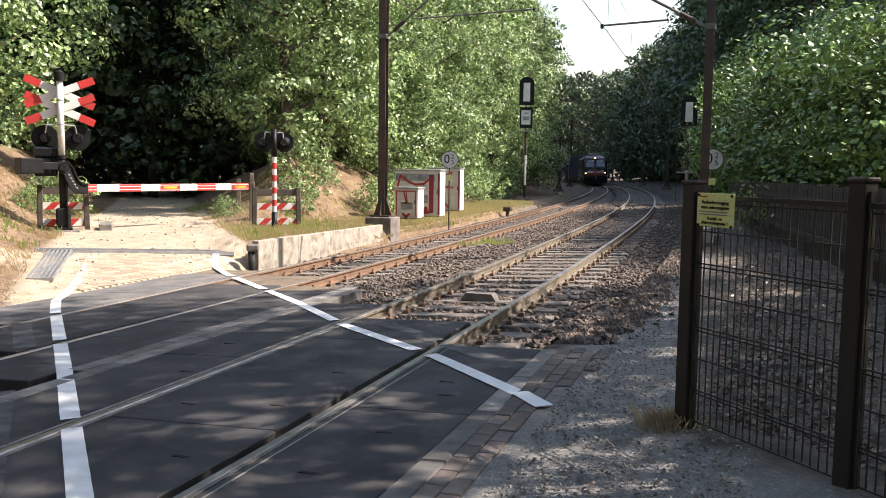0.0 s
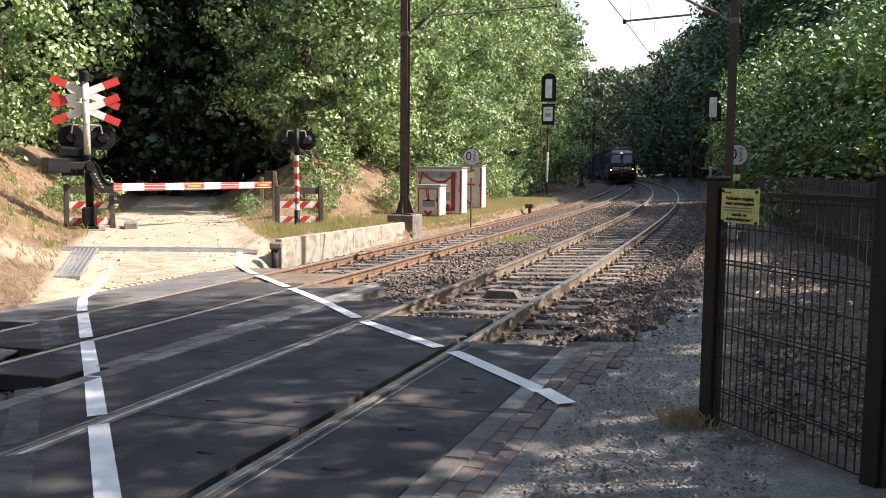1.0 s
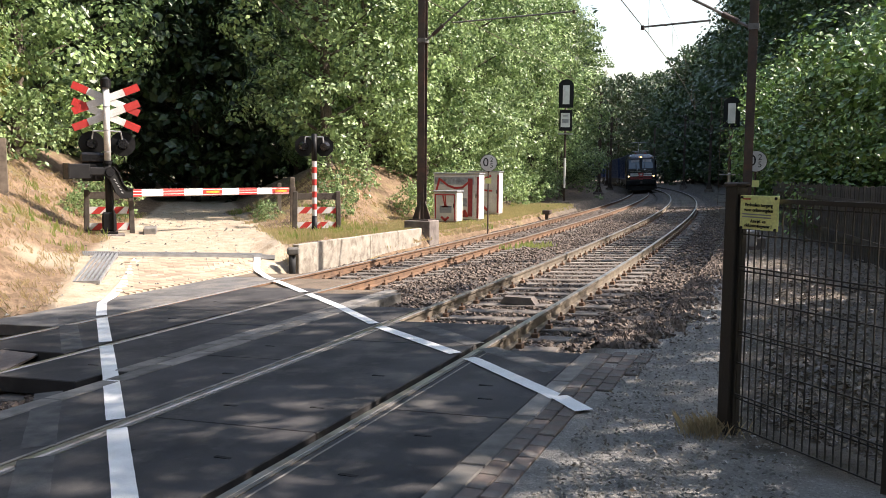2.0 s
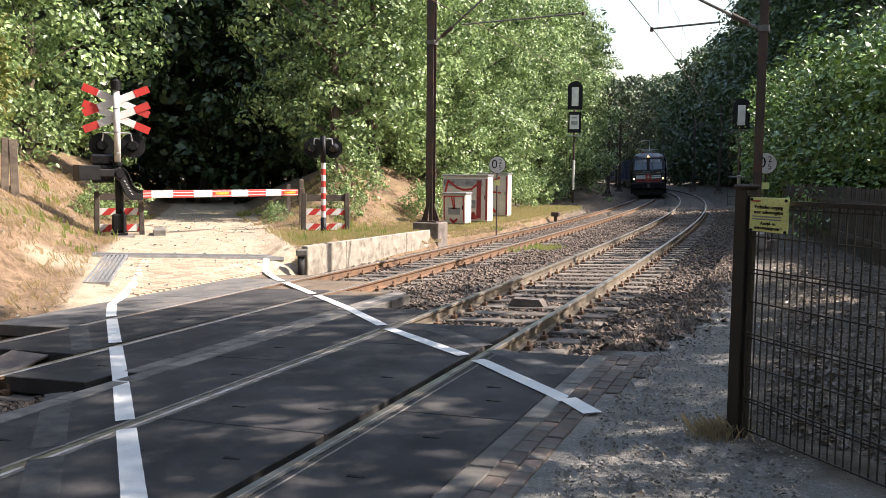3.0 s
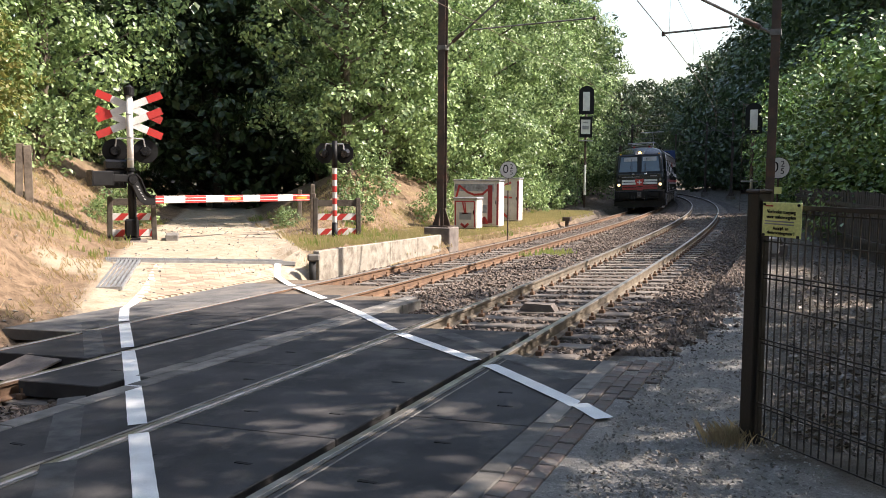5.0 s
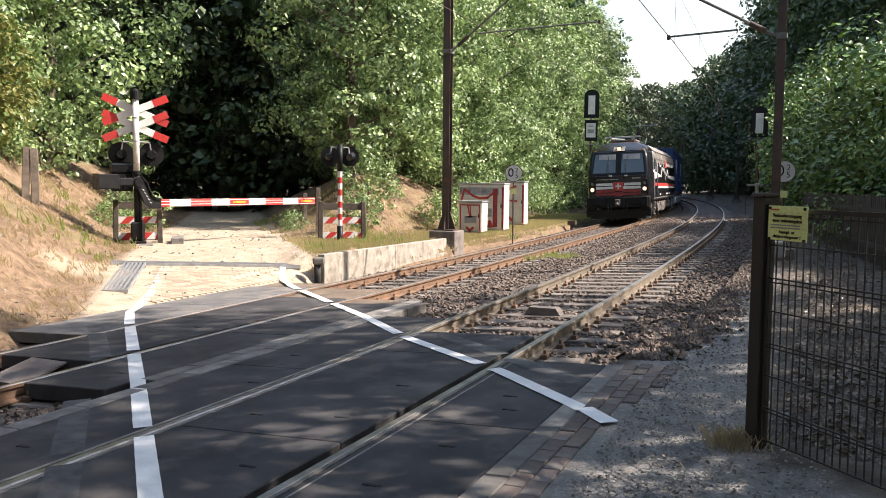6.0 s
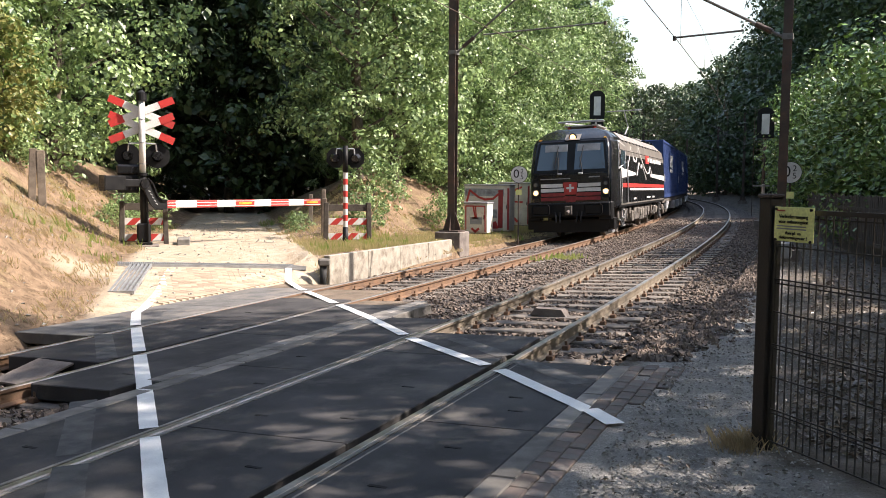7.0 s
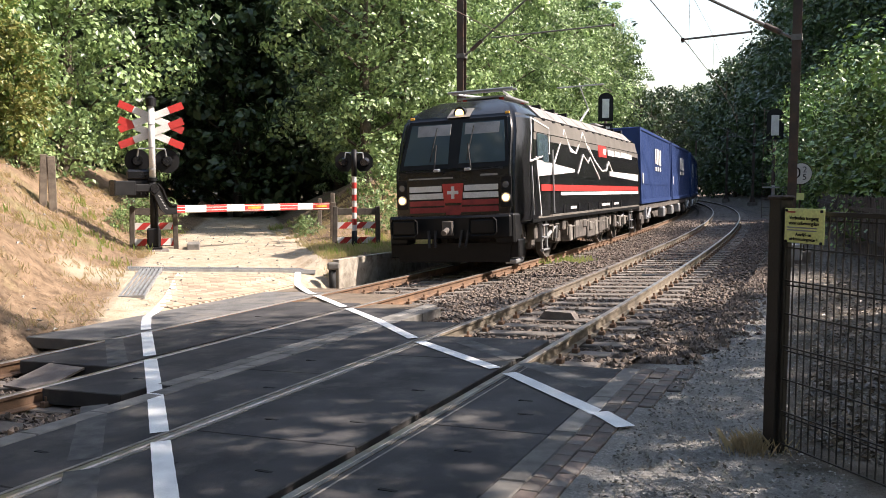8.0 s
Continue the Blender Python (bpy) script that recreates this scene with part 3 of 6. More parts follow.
def wood():
    rnd = random.Random(8)
    left = [(-22.5, 12), (-25, 15), (-23.5, 18), (-24.2, 21.2), (-33, 24), (-16.4, 28.4), (-16.2, 31), (-15.4, 35.5), (-15.4, 40), (-18.5, 37), (-16.2, 45), (-17.4, 50), (-20, 44), (-17.6, 56), (-19.4, 62), (-21, 37.5), (-15.3, 60), (-15.9, 54)]
    for i, (x, y) in enumerate(left):
        plant(WOOD[i % 3], x, y, rnd.uniform(0.92, 1.12), rnd.uniform(0, 360))
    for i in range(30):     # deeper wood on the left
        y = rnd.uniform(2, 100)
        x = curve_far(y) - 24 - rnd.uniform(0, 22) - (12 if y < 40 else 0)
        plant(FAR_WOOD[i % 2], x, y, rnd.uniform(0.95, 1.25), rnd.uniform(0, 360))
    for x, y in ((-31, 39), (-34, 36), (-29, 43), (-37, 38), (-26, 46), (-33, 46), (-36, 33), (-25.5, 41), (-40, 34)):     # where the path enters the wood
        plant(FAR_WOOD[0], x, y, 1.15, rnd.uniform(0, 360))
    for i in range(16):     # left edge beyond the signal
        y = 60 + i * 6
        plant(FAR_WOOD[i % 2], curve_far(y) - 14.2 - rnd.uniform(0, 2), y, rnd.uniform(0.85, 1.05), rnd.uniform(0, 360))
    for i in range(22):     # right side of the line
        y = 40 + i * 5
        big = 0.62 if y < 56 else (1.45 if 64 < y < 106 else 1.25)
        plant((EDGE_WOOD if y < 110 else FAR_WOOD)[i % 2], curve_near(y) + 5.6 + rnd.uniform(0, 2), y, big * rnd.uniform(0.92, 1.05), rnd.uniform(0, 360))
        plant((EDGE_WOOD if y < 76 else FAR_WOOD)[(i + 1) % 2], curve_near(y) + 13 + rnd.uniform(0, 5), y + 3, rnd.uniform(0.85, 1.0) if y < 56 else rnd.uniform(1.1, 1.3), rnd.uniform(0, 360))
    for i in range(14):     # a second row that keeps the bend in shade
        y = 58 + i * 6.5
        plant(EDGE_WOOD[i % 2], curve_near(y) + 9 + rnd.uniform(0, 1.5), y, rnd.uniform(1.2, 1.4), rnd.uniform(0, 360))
    for i in range(40):     # the far wood behind the end of the line
        plant(FAR_WOOD[i % 2], -125 + i * 3.6, 255 + rnd.uniform(-8, 10), rnd.uniform(1.6, 1.95), rnd.uniform(0, 360))
    for i in range(34):     # the wood that closes the bend
        x, y = -95 + i * 3.6, 172 + rnd.uniform(-10, 14)
        if clear(x, y):
            plant(FAR_WOOD[i % 2], x, y, rnd.uniform(1.2, 1.5), rnd.uniform(0, 360))


wood()


def hedge_and_shade():
    rnd = random.Random(4)
    for i in range(13):     # tall laurel hedge along the right-hand path
        y = 20 + i * 1.7
        plant(BUSH[0], 3.3 + curve_near(y) + rnd.uniform(-0.2, 0.4) + max(0, 26 - y) * 0.12, y, rnd.uniform(1.75, 2.15), rnd.uniform(0, 360), sx=1.15)
    for i in range(11):     # its depth
        y = 21 + i * 1.9
        plant(BUSH[0], 5.0 + curve_near(y) + rnd.uniform(-0.2, 0.4) + max(0, 26 - y) * 0.12, y, rnd.uniform(1.6, 1.85), rnd.uniform(0, 360), sx=1.3)
    for i in range(9):
        y = 22 + i * 2.2
        plant(BUSH[0], 6.9 + curve_near(y) + rnd.uniform(-0.2, 0.4) + max(0, 26 - y) * 0.12, y, rnd.uniform(1.5, 1.7), rnd.uniform(0, 360), sx=1.4)
    for x, y in ((1.0, 35.5), (0.7, 38), (0.5, 40.5), (1.4, 42.5), (2.6, 41.5), (3.9, 42.5)):     # its far end
        plant(BUSH[0], x, y, rnd.uniform(2.05, 2.25), rnd.uniform(0, 360))
    for x, y, s in ((4.9, 6.0, 0.85), (5.4, 10.2, 0.78), (7.4, 13.2, 1.12), (8.4, 8.0, 1.05), (10.5, 5.0, 1.1), (6.2, 2.5, 0.95), (4.4, -1.4, 0.9), (9.0, 0.5, 1.1), (3.2, -7.5, 1.0), (-13.5, -6.5, 1.0), (7.2, 15.6, 0.72), (11.5, 11.5, 0.95)):
        plant(SHADE, x, y, s, rnd.uniform(0, 360))
    # both stand out of view, placed so that their shade reaches the deck
    plant(HIGH_CROWN, 6.1, 10.7)
    plant(HIGH_CROWN, 7.4, 8.2, 1.0, 130)
    for x, y, s in ((3.5, -11, 1.2), (7, -8, 1.2), (6, -14, 1.2), (12, -6, 1.2), (-13.5, -10, 1.2), (-13, -3, 1.1), (-17, -6, 1.2), (-17, 0, 1.2), (-21, 3.5, 1.1), (-20, -3, 1.2), (-24, 1, 1.2), (14, -1, 1.2), (1.5, -20, 1.2), (-14, -17, 1.2), (3, -27, 1.3), (-13, -26, 1.3)):
        plant(FAR_WOOD[int(x + y) % 2], x, y, s, rnd.uniform(0, 360))      # the wood closes in behind, unseen, added to cut the sky's light
    for x, y, s in ((-13.4, 23.8, 0.8), (-14.6, 26.2, 1.3), (-13.2, 29.5, 1.0), (-13.4, 33, 1.3), (-13.6, 36.5, 1.5), (-13.9, 40, 1.5), (-14.0, 43.5, 1.4), (-14.2, 47, 1.4), (-14.6, 51, 1.6), (-19.5, 15.5, 0.9), (-20.5, 17.5, 1.5), (-18.9, 19.6, 1.0), (-20, 12.6, 1.2), (-17.6, 17.4, 0.55), (-15.0, 22.2, 0.5)):
        plant(BUSH[1], x, y, s, rnd.uniform(0, 360))
    for x, y, s in ((-19.6, 15.6, 0.62), (-20.8, 15.4, 0.8)):
        plant(BUSH[2], x, y, s, rnd.uniform(0, 360))


hedge_and_shade()


strip("white_line", [(-1.19, 5.38), (-1.445, 5.70)], 0.13, 0.13, M_WHITE, "white painted line end on the paving bricks", 0.023)
strip("white_line", [(-1.445, 5.70), (-1.53, 5.80), (-2.45, 6.76), (-4.02, 8.12), (-5.33, 9.5), (-8.4, 12.46), (-9.40, 13.58), (-9.98, 14.45)], 0.13, 0.12, M_WHITE, "white painted line along the edge of the road", 0.01)
strip("white_line", [(-2.2, 2.4), (-3.06, 3.25), (-5.2, 5.4), (-8.2, 8.38), (-8.98, 9.2), (-9.85, 10.55), (-11.25, 12.45)], 0.125, 0.135, M_WHITE, "white painted line along the edge of the road")
strip("worn_line", [(-2.75, 2.3), (-5.3, 4.85)], 0.2, 0.2, M_OLDLINE, "worn ghost of an older white line on the slabs", 0.0035)
strip("worn_line", [(-1.7, 6.55), (-3.6, 8.3)], 0.2, 0.2, M_OLDLINE, "worn ghost of an older white line on the slabs", 0.0035)


# pale seals along the near rails and dark lifting slots in the slabs
for u0, u1 in ((-3.99, -3.957), (-2.52, -2.487), (-2.44, -2.425), (-4.135, -4.105)):
    slab_piece(crossing, "edge_seal", M_KERB, u0, u1, 1.5, 8.55 if u0 > -3.98 and u0 < -2.6 else 7.3 if u0 > -2.6 else 8.6, 0.05, 0.003, 0.002)
M_SLOT = material("slot_rubber", (0.008, 0.008, 0.008), 0.9, bump=0)
for x, y in ((-2.99, 5.03), (-3.63, 4.91), (-2.95, 3.91), (-2.01, 4.63), (-3.02, 6.04), (-4.65, 6.94), (-4.3, 5.79), (-2.11, 3.86), (-1.94, 5.57), (-5.75, 5.77), (-4.6, 3.77), (-3.62, 3.87), (-2.07, 5.95), (-6.9, 8.2), (-7.3, 9.6)):
    part("lifting_slot", box(B(), x - 0.055, x + 0.055, y - 0.014, y + 0.014, rise(x, y) - 0.01, rise(x, y) + 0.003), M_SLOT, crossing)
strip("worn_line", [(-6.55, 6.3), (-8.5, 8.1)], 0.2, 0.2, M_OLDLINE, "worn ghost of an older white line on the slabs", 0.0035)

# ---- paints and metals ----
M_BLACK = material("black_paint", (0.007, 0.007, 0.008), 0.5, tint=(0.012, 0.012, 0.012), scale=4, fine=90, bump=0.1, spec=0.2)
M_BLACKGLOSS = material("black_lacquer", (0.010, 0.010, 0.011), 0.22, tint=(0.014, 0.014, 0.015), scale=1.2, fine=60, bump=0.02, spec=0.45)
M_WPAINT = material("white_paint", (0.66, 0.65, 0.63), 0.5, tint=(0.52, 0.5, 0.47), scale=3, fine=70, bump=0.08)
M_RED = material("red_paint", (0.48, 0.035, 0.028), 0.5, tint=(0.36, 0.03, 0.025), scale=4, fine=70, bump=0.08)
M_YELLOW = material("yellow_sheet", (0.78, 0.78, 0.30), 0.5, tint=(0.7, 0.7, 0.26), scale=5, fine=90, bump=0.03)
M_ORANGE = material("amber_reflector", (0.85, 0.42, 0.05), 0.35, scale=9, bump=0)
M_GALV = material("galvanised_steel", (0.42, 0.43, 0.44), 0.5, metal=0.6, tint=(0.28, 0.28, 0.28), scale=6, fine=80, bump=0.2)
M_GALVDARK = material("weathered_galvanised", (0.2, 0.195, 0.185), 0.6, metal=0.5, tint=(0.12, 0.11, 0.1), scale=6, fine=80, bump=0.2)
M_GREY = material("grey_paint", (0.30, 0.30, 0.30), 0.6, tint=(0.2, 0.2, 0.2), scale=4, fine=70, bump=0.1)
M_MASTSTEEL = material("brown_mast_steel", (0.075, 0.05, 0.038), 0.65, metal=0.1, tint=(0.042, 0.032, 0.027), scale=3, fine=60, bump=0.3, third=(0.12, 0.058, 0.036), third_scale=2)
M_POST = material("dark_gate_steel", (0.012, 0.011, 0.01), 0.6, tint=(0.026, 0.02, 0.016), scale=5, fine=80, bump=0.15)
M_WOOD = material("weathered_wood", (0.18, 0.145, 0.11), 0.9, tint=(0.085, 0.068, 0.053), scale=6, fine=50, bump=0.7, depth=0.01)
M_OLDWOOD = material("old_fence_wood", (0.085, 0.07, 0.055), 0.9, tint=(0.045, 0.037, 0.03), scale=6, fine=50, bump=0.7, depth=0.01)
M_DARKWOOD = material("dark_wood", (0.05, 0.042, 0.035), 0.9, tint=(0.03, 0.026, 0.022), scale=5, fine=50, bump=0.6, per="object")
M_WALL = material("old_concrete", (0.37, 0.335, 0.28), 0.9, tint=(0.24, 0.21, 0.17), scale=4.5, fine=60, bump=0.6, third=(0.15, 0.125, 0.095), third_scale=3.2, third_cut=(0.5, 0.66), depth=0.008)
M_CONC = material("mast_foot_concrete", (0.22, 0.19, 0.165), 0.95, tint=(0.12, 0.10, 0.09), scale=4, fine=60, bump=0.5)
M_CABINET = material("cabinet_paint", (0.66, 0.62, 0.54), 0.55, tint=(0.52, 0.48, 0.42), scale=2.5, fine=60, bump=0.08, third=(0.36, 0.30, 0.25), third_scale=3.5, third_cut=(0.58, 0.75))
M_CABGREY = material("weathered_cabinet_grey", (0.34, 0.36, 0.36), 0.6, tint=(0.2, 0.2, 0.2), scale=7, fine=60, bump=0.08, third=(0.12, 0.11, 0.11), third_scale=6)
M_DARKRED = material("sprayed_red", (0.32, 0.03, 0.03), 0.6, tint=(0.2, 0.022, 0.022), scale=6, fine=60, bump=0.05)
M_BLUE = material("blue_container", (0.02, 0.04, 0.12), 0.5, tint=(0.028, 0.052, 0.15), scale=1.5, fine=50, bump=0.08, spec=0.3)
M_GRIME = material("bogie_grime", (0.13, 0.11, 0.095), 0.8, tint=(0.05, 0.045, 0.04), scale=5, fine=60, bump=0.4)
M_DUST = material("dusty_underframe", (0.24, 0.215, 0.185), 0.85, tint=(0.10, 0.09, 0.08), scale=6, fine=60, bump=0.4)
M_ROOF = material("loco_roof", (0.24, 0.215, 0.19), 0.6, tint=(0.15, 0.14, 0.13), scale=2.5, fine=60, bump=0.1)
# brown grey, lightened: sun and ground reflection on the side put into the colour
M_LITSIDE = material("loco_side_lit", (0.2, 0.18, 0.158), 0.38, tint=(0.14, 0.127, 0.112), scale=1.0, fine=50, bump=0.03, spec=0.6)
M_RUBBER = material("rubber", (0.02, 0.02, 0.02), 0.8, bump=0.1)


def glass_material():
    m = bpy.data.materials.new("cab_glass")
    m.use_nodes = True
    b = m.node_tree.nodes["Principled BSDF"]
    b.inputs["Base Color"].default_value = (0.05, 0.075, 0.09, 1)
    b.inputs["Roughness"].default_value = 0.06
    b.inputs["Specular IOR Level"].default_value = 0.9
    return m


def glow_material(name, color, strength):
    m = bpy.data.materials.new(name)
    m.use_nodes = True
    b = m.node_tree.nodes["Principled BSDF"]
    b.inputs["Base Color"].default_value = (*color, 1)
    b.inputs["Emission Color"].default_value = (*color, 1)
    b.inputs["Emission Strength"].default_value = strength
    return m


M_GLASS = glass_material()
M_GLOW = glow_material("headlamp_glow", (1.0, 0.6, 0.21), 1.9)


def bar_mesh(pts, w, d=0.012):
    """Flat strip along points in the xz plane, with thickness towards -y."""
    bm = B()
    for a, b in zip(pts, pts[1:]):
        a, b = Vector((a[0], 0, a[1])), Vector((b[0], 0, b[1]))
        t = (b - a).normalized()
        nrm = Vector((-t.z, 0, t.x)) * w / 2
        q = [a - t * w * 0.3 - nrm, b + t * w * 0.3 - nrm, b + t * w * 0.3 + nrm, a - t * w * 0.3 + nrm]
        prism(bm, [(v.x, v.z) for v in q], -d, 0)
    return bm


def letters(text, size, m, mat, parent, label=""):
    cu = bpy.data.curves.new("lettering", "FONT")
    cu.body, cu.size, cu.extrude, cu.align_x, cu.align_y = text, size, 0.0015, "CENTER", "CENTER"
    tmp = bpy.data.objects.new("lettering", cu)
    scene.collection.objects.link(tmp)
    me = bpy.data.meshes.new_from_object(tmp)
    bpy.data.objects.remove(tmp)
    me.materials.clear()
    me.materials.append(mat)
    ob = new("lettering", me)
    ob.parent, ob.matrix_local = parent, m
    if label:
        ob["label"] = label
    return ob


def facing(x, y, z, dx=0.0, dy=0.0):
    """A pose at a place whose front (-y) looks back to the road from which the clip is seen, or along (dx, dy)."""
    if dx == dy == 0.0:
        dx, dy = -x, -y
    return pose(x, y, z, 0, 0, math.degrees(math.atan2(dx, -dy)))


# ---- structures at the crossing ----
def build_paving():
    pav = empty("brick_paving", label="strip of worn grey brown paving bricks beside the kerb", category="paving", kind="structure")
    bm = box(B(), -0.053, 0.053, -0.104, 0.104, -0.06, 0, 0.006)
    me = bpy.data.meshes.new("brick")
    bm.to_mesh(me)
    bm.free()
    me.materials.append(M_BRICK)
    rnd = random.Random(3)
    y = 1.6
    while y < 7.3:
        columns = 4 if y > 6.5 else 3 if y > 6.0 or y < 3.4 else 2
        for k in range(columns):
            u = -1.435 + 0.0555 + 0.111 * k
            yy = y + (0.107 if k % 2 else 0.0)
            if rnd.random() < 0.05:
                continue
            ob = new("brick", me)
            ob.parent = pav
            x = u + curve_near(yy)
            ob.matrix_local = pose(x, yy, rise(x, yy) + 0.016 + rnd.uniform(-0.004, 0.003), rnd.uniform(-1, 1), -2.4 + rnd.uniform(-1.5, 1.5), rnd.uniform(-2, 2))
        y += 0.214
    bm = box(B(), -0.102, 0.102, -0.0525, 0.0525, -0.06, 0, 0.0015)
    dry_brick = bpy.data.meshes.new("brick")
    bm.to_mesh(dry_brick)
    bm.free()
    ramp = empty("brick_ramp", label="sun-bleached sandy brick ramp leading to the path", category="paving", kind="structure")
    me2 = dry_brick
    me2.materials.append(M_BRICKS_DRY)
    n = 0
    verts, faces = [], []
    for i in range(70):
        for j in range(20):
            r, q = 10.2 + 0.107 * i, -0.3 + 0.207 * j + (0.1 if i % 2 else 0)
            x, y = -0.7 * r + 0.714 * q, 0.714 * r + 0.7 * q
            u = x - curve_far(y)
            left = -0.02 + 0.27 * smooth(12.7, 14.4, r) + 0.2 * smooth(14.4, 16.8, r)
            if u > -9.3 or r > 16.82 or q < left + 0.1 or q > 2.75:
                continue
            z = rise(x, y)
            nrm = Vector((z - rise(x + 0.1, y), z - rise(x, y + 0.1), 0.1)).normalized()
            head = Vector((0.714, 0.70, 0))
            head = (head - nrm * head.dot(nrm)).normalized()
            m = Matrix.Translation((x, y, z + 0.007 + rnd.uniform(-0.001, 0.001))) @ Matrix((head, nrm.cross(head), nrm)).transposed().to_4x4()
            if n < 280:
                ob = new("brick", me2)
                ob.parent, ob.matrix_local = ramp, m
            else:
                k = len(verts)
                verts += [m @ v.co for v in me2.vertices]
                faces += [tuple(q + k for q in f.vertices) for f in me2.polygons]
            n += 1
    if verts:
        raw("bricks", verts, faces, M_BRICKS_DRY, ramp)["kind"] = "stuff"


def build_wall():
    wall = empty("retaining_wall", label="low pale stained concrete retaining wall along the lawn", category="wall", kind="structure")
    a, b = Vector((-9.03, 14.5)), Vector((-9.47, 21.6))
    n = 4
    for i in range(n):
        p, q = a.lerp(b, i / n), a.lerp(b, (i + 1) / n)
        d = (q - p).length
        m = pose(p.x, p.y, 0, 0, 0, math.degrees(math.atan2(q.y - p.y, q.x - p.x)))
        h0, h1 = 0.22 - 0.1 * i / n, 0.22 - 0.1 * (i + 1) / n
        bm = B()
        prism(bm, [(0.004, -0.6), (d - 0.004, -0.6), (d - 0.004, h1), (0.004, h0)], 0.0, 0.14)
        bmesh.ops.bevel(bm, geom=bm.edges[:], offset=0.012, segments=1, affect="EDGES")
        bmesh.ops.transform(bm, matrix=m, verts=bm.verts)
        part("panel", bm, M_WALL, wall)


def build_grates():
    def grating(name, a, b, width, bars, label, frame_mat=M_GALV):
        a, b = Vector(a), Vector(b)
        d = (b - a).length
        g = empty(name, pose(*a, 0, -math.degrees(math.atan2(b.z - a.z, (b - a).xy.length)), math.degrees(math.atan2(b.y - a.y, b.x - a.x))), label=label, category="drain grate", kind="structure")
        bm = box(B(), 0, d, -width / 2, -width / 2 + 0.03, -0.05, 0.03)
        box(bm, 0, d, width / 2 - 0.03, width / 2, -0.05, 0.03)
        part("frame", bm, frame_mat, g)
        part("channel", box(B(), 0, d, -width / 2, width / 2, -0.06, -0.045), M_RUBBER, g)
        for i in range(bars):
            x = d * (i + 0.5) / bars
            part("grate_bar", box(B(), x - 0.2 * d / bars, x + 0.2 * d / bars, -width / 2 + 0.03, width / 2 - 0.03, -0.03, 0.027), frame_mat, g)
    grating("drain_grate", (-12.3, 12.13, 0.095), (-9.75, 14.66, -0.05), 0.45, 90, "long galvanised drain grate across the sandy path")
    g0, g1 = Vector((-10.22, 10.15, -0.1)), Vector((-11.72, 12.15, 0.09))
    g = empty("drain_cover", pose(*g0, 0, -4.6, math.degrees(math.atan2(g1.y - g0.y, g1.x - g0.x))), label="narrow barred steel drain cover beside the road", category="drain grate", kind="structure")
    d = (g1 - g0).length
    part("frame", box(box(B(), 0, 0.04, -0.2, 0.2, -0.04, 0.03), d - 0.04, d, -0.2, 0.2, -0.04, 0.03), M_GALV, g)
    part("channel", box(B(), 0, d, -0.2, 0.2, -0.05, -0.035), M_RUBBER, g)
    for i in range(6):
        y = -0.18 + 0.36 * i / 5
        part("grate_bar", box(B(), 0.04, d - 0.04, y - 0.017, y + 0.017, -0.03, 0.028), M_GALV, g)


build_paving()
build_wall()
build_grates()


# ---- things of the crossing ----
def striped(parent, x0, x1, z0, z1, y, name="board", first=0):
    """A board with slanting red and white fields."""
    b = part(name, box(B(), x0, x1, y, y + 0.025, z0, z1, 0.003), M_WPAINT, parent)
    h, w = z1 - z0, 0.19
    x = x0 + 0.04 + first * w
    while x < x1 - 0.05:
        bm = B()
        q = [(x, z0), (min(x + w, x1), z0), (min(x + w + h, x1), z1), (min(x + h, x1), z1)]
        prism(bm, q, y - 0.004, y - 0.001)
        part("red_field", bm, M_RED, b)
        x += w * 2.1
    return b


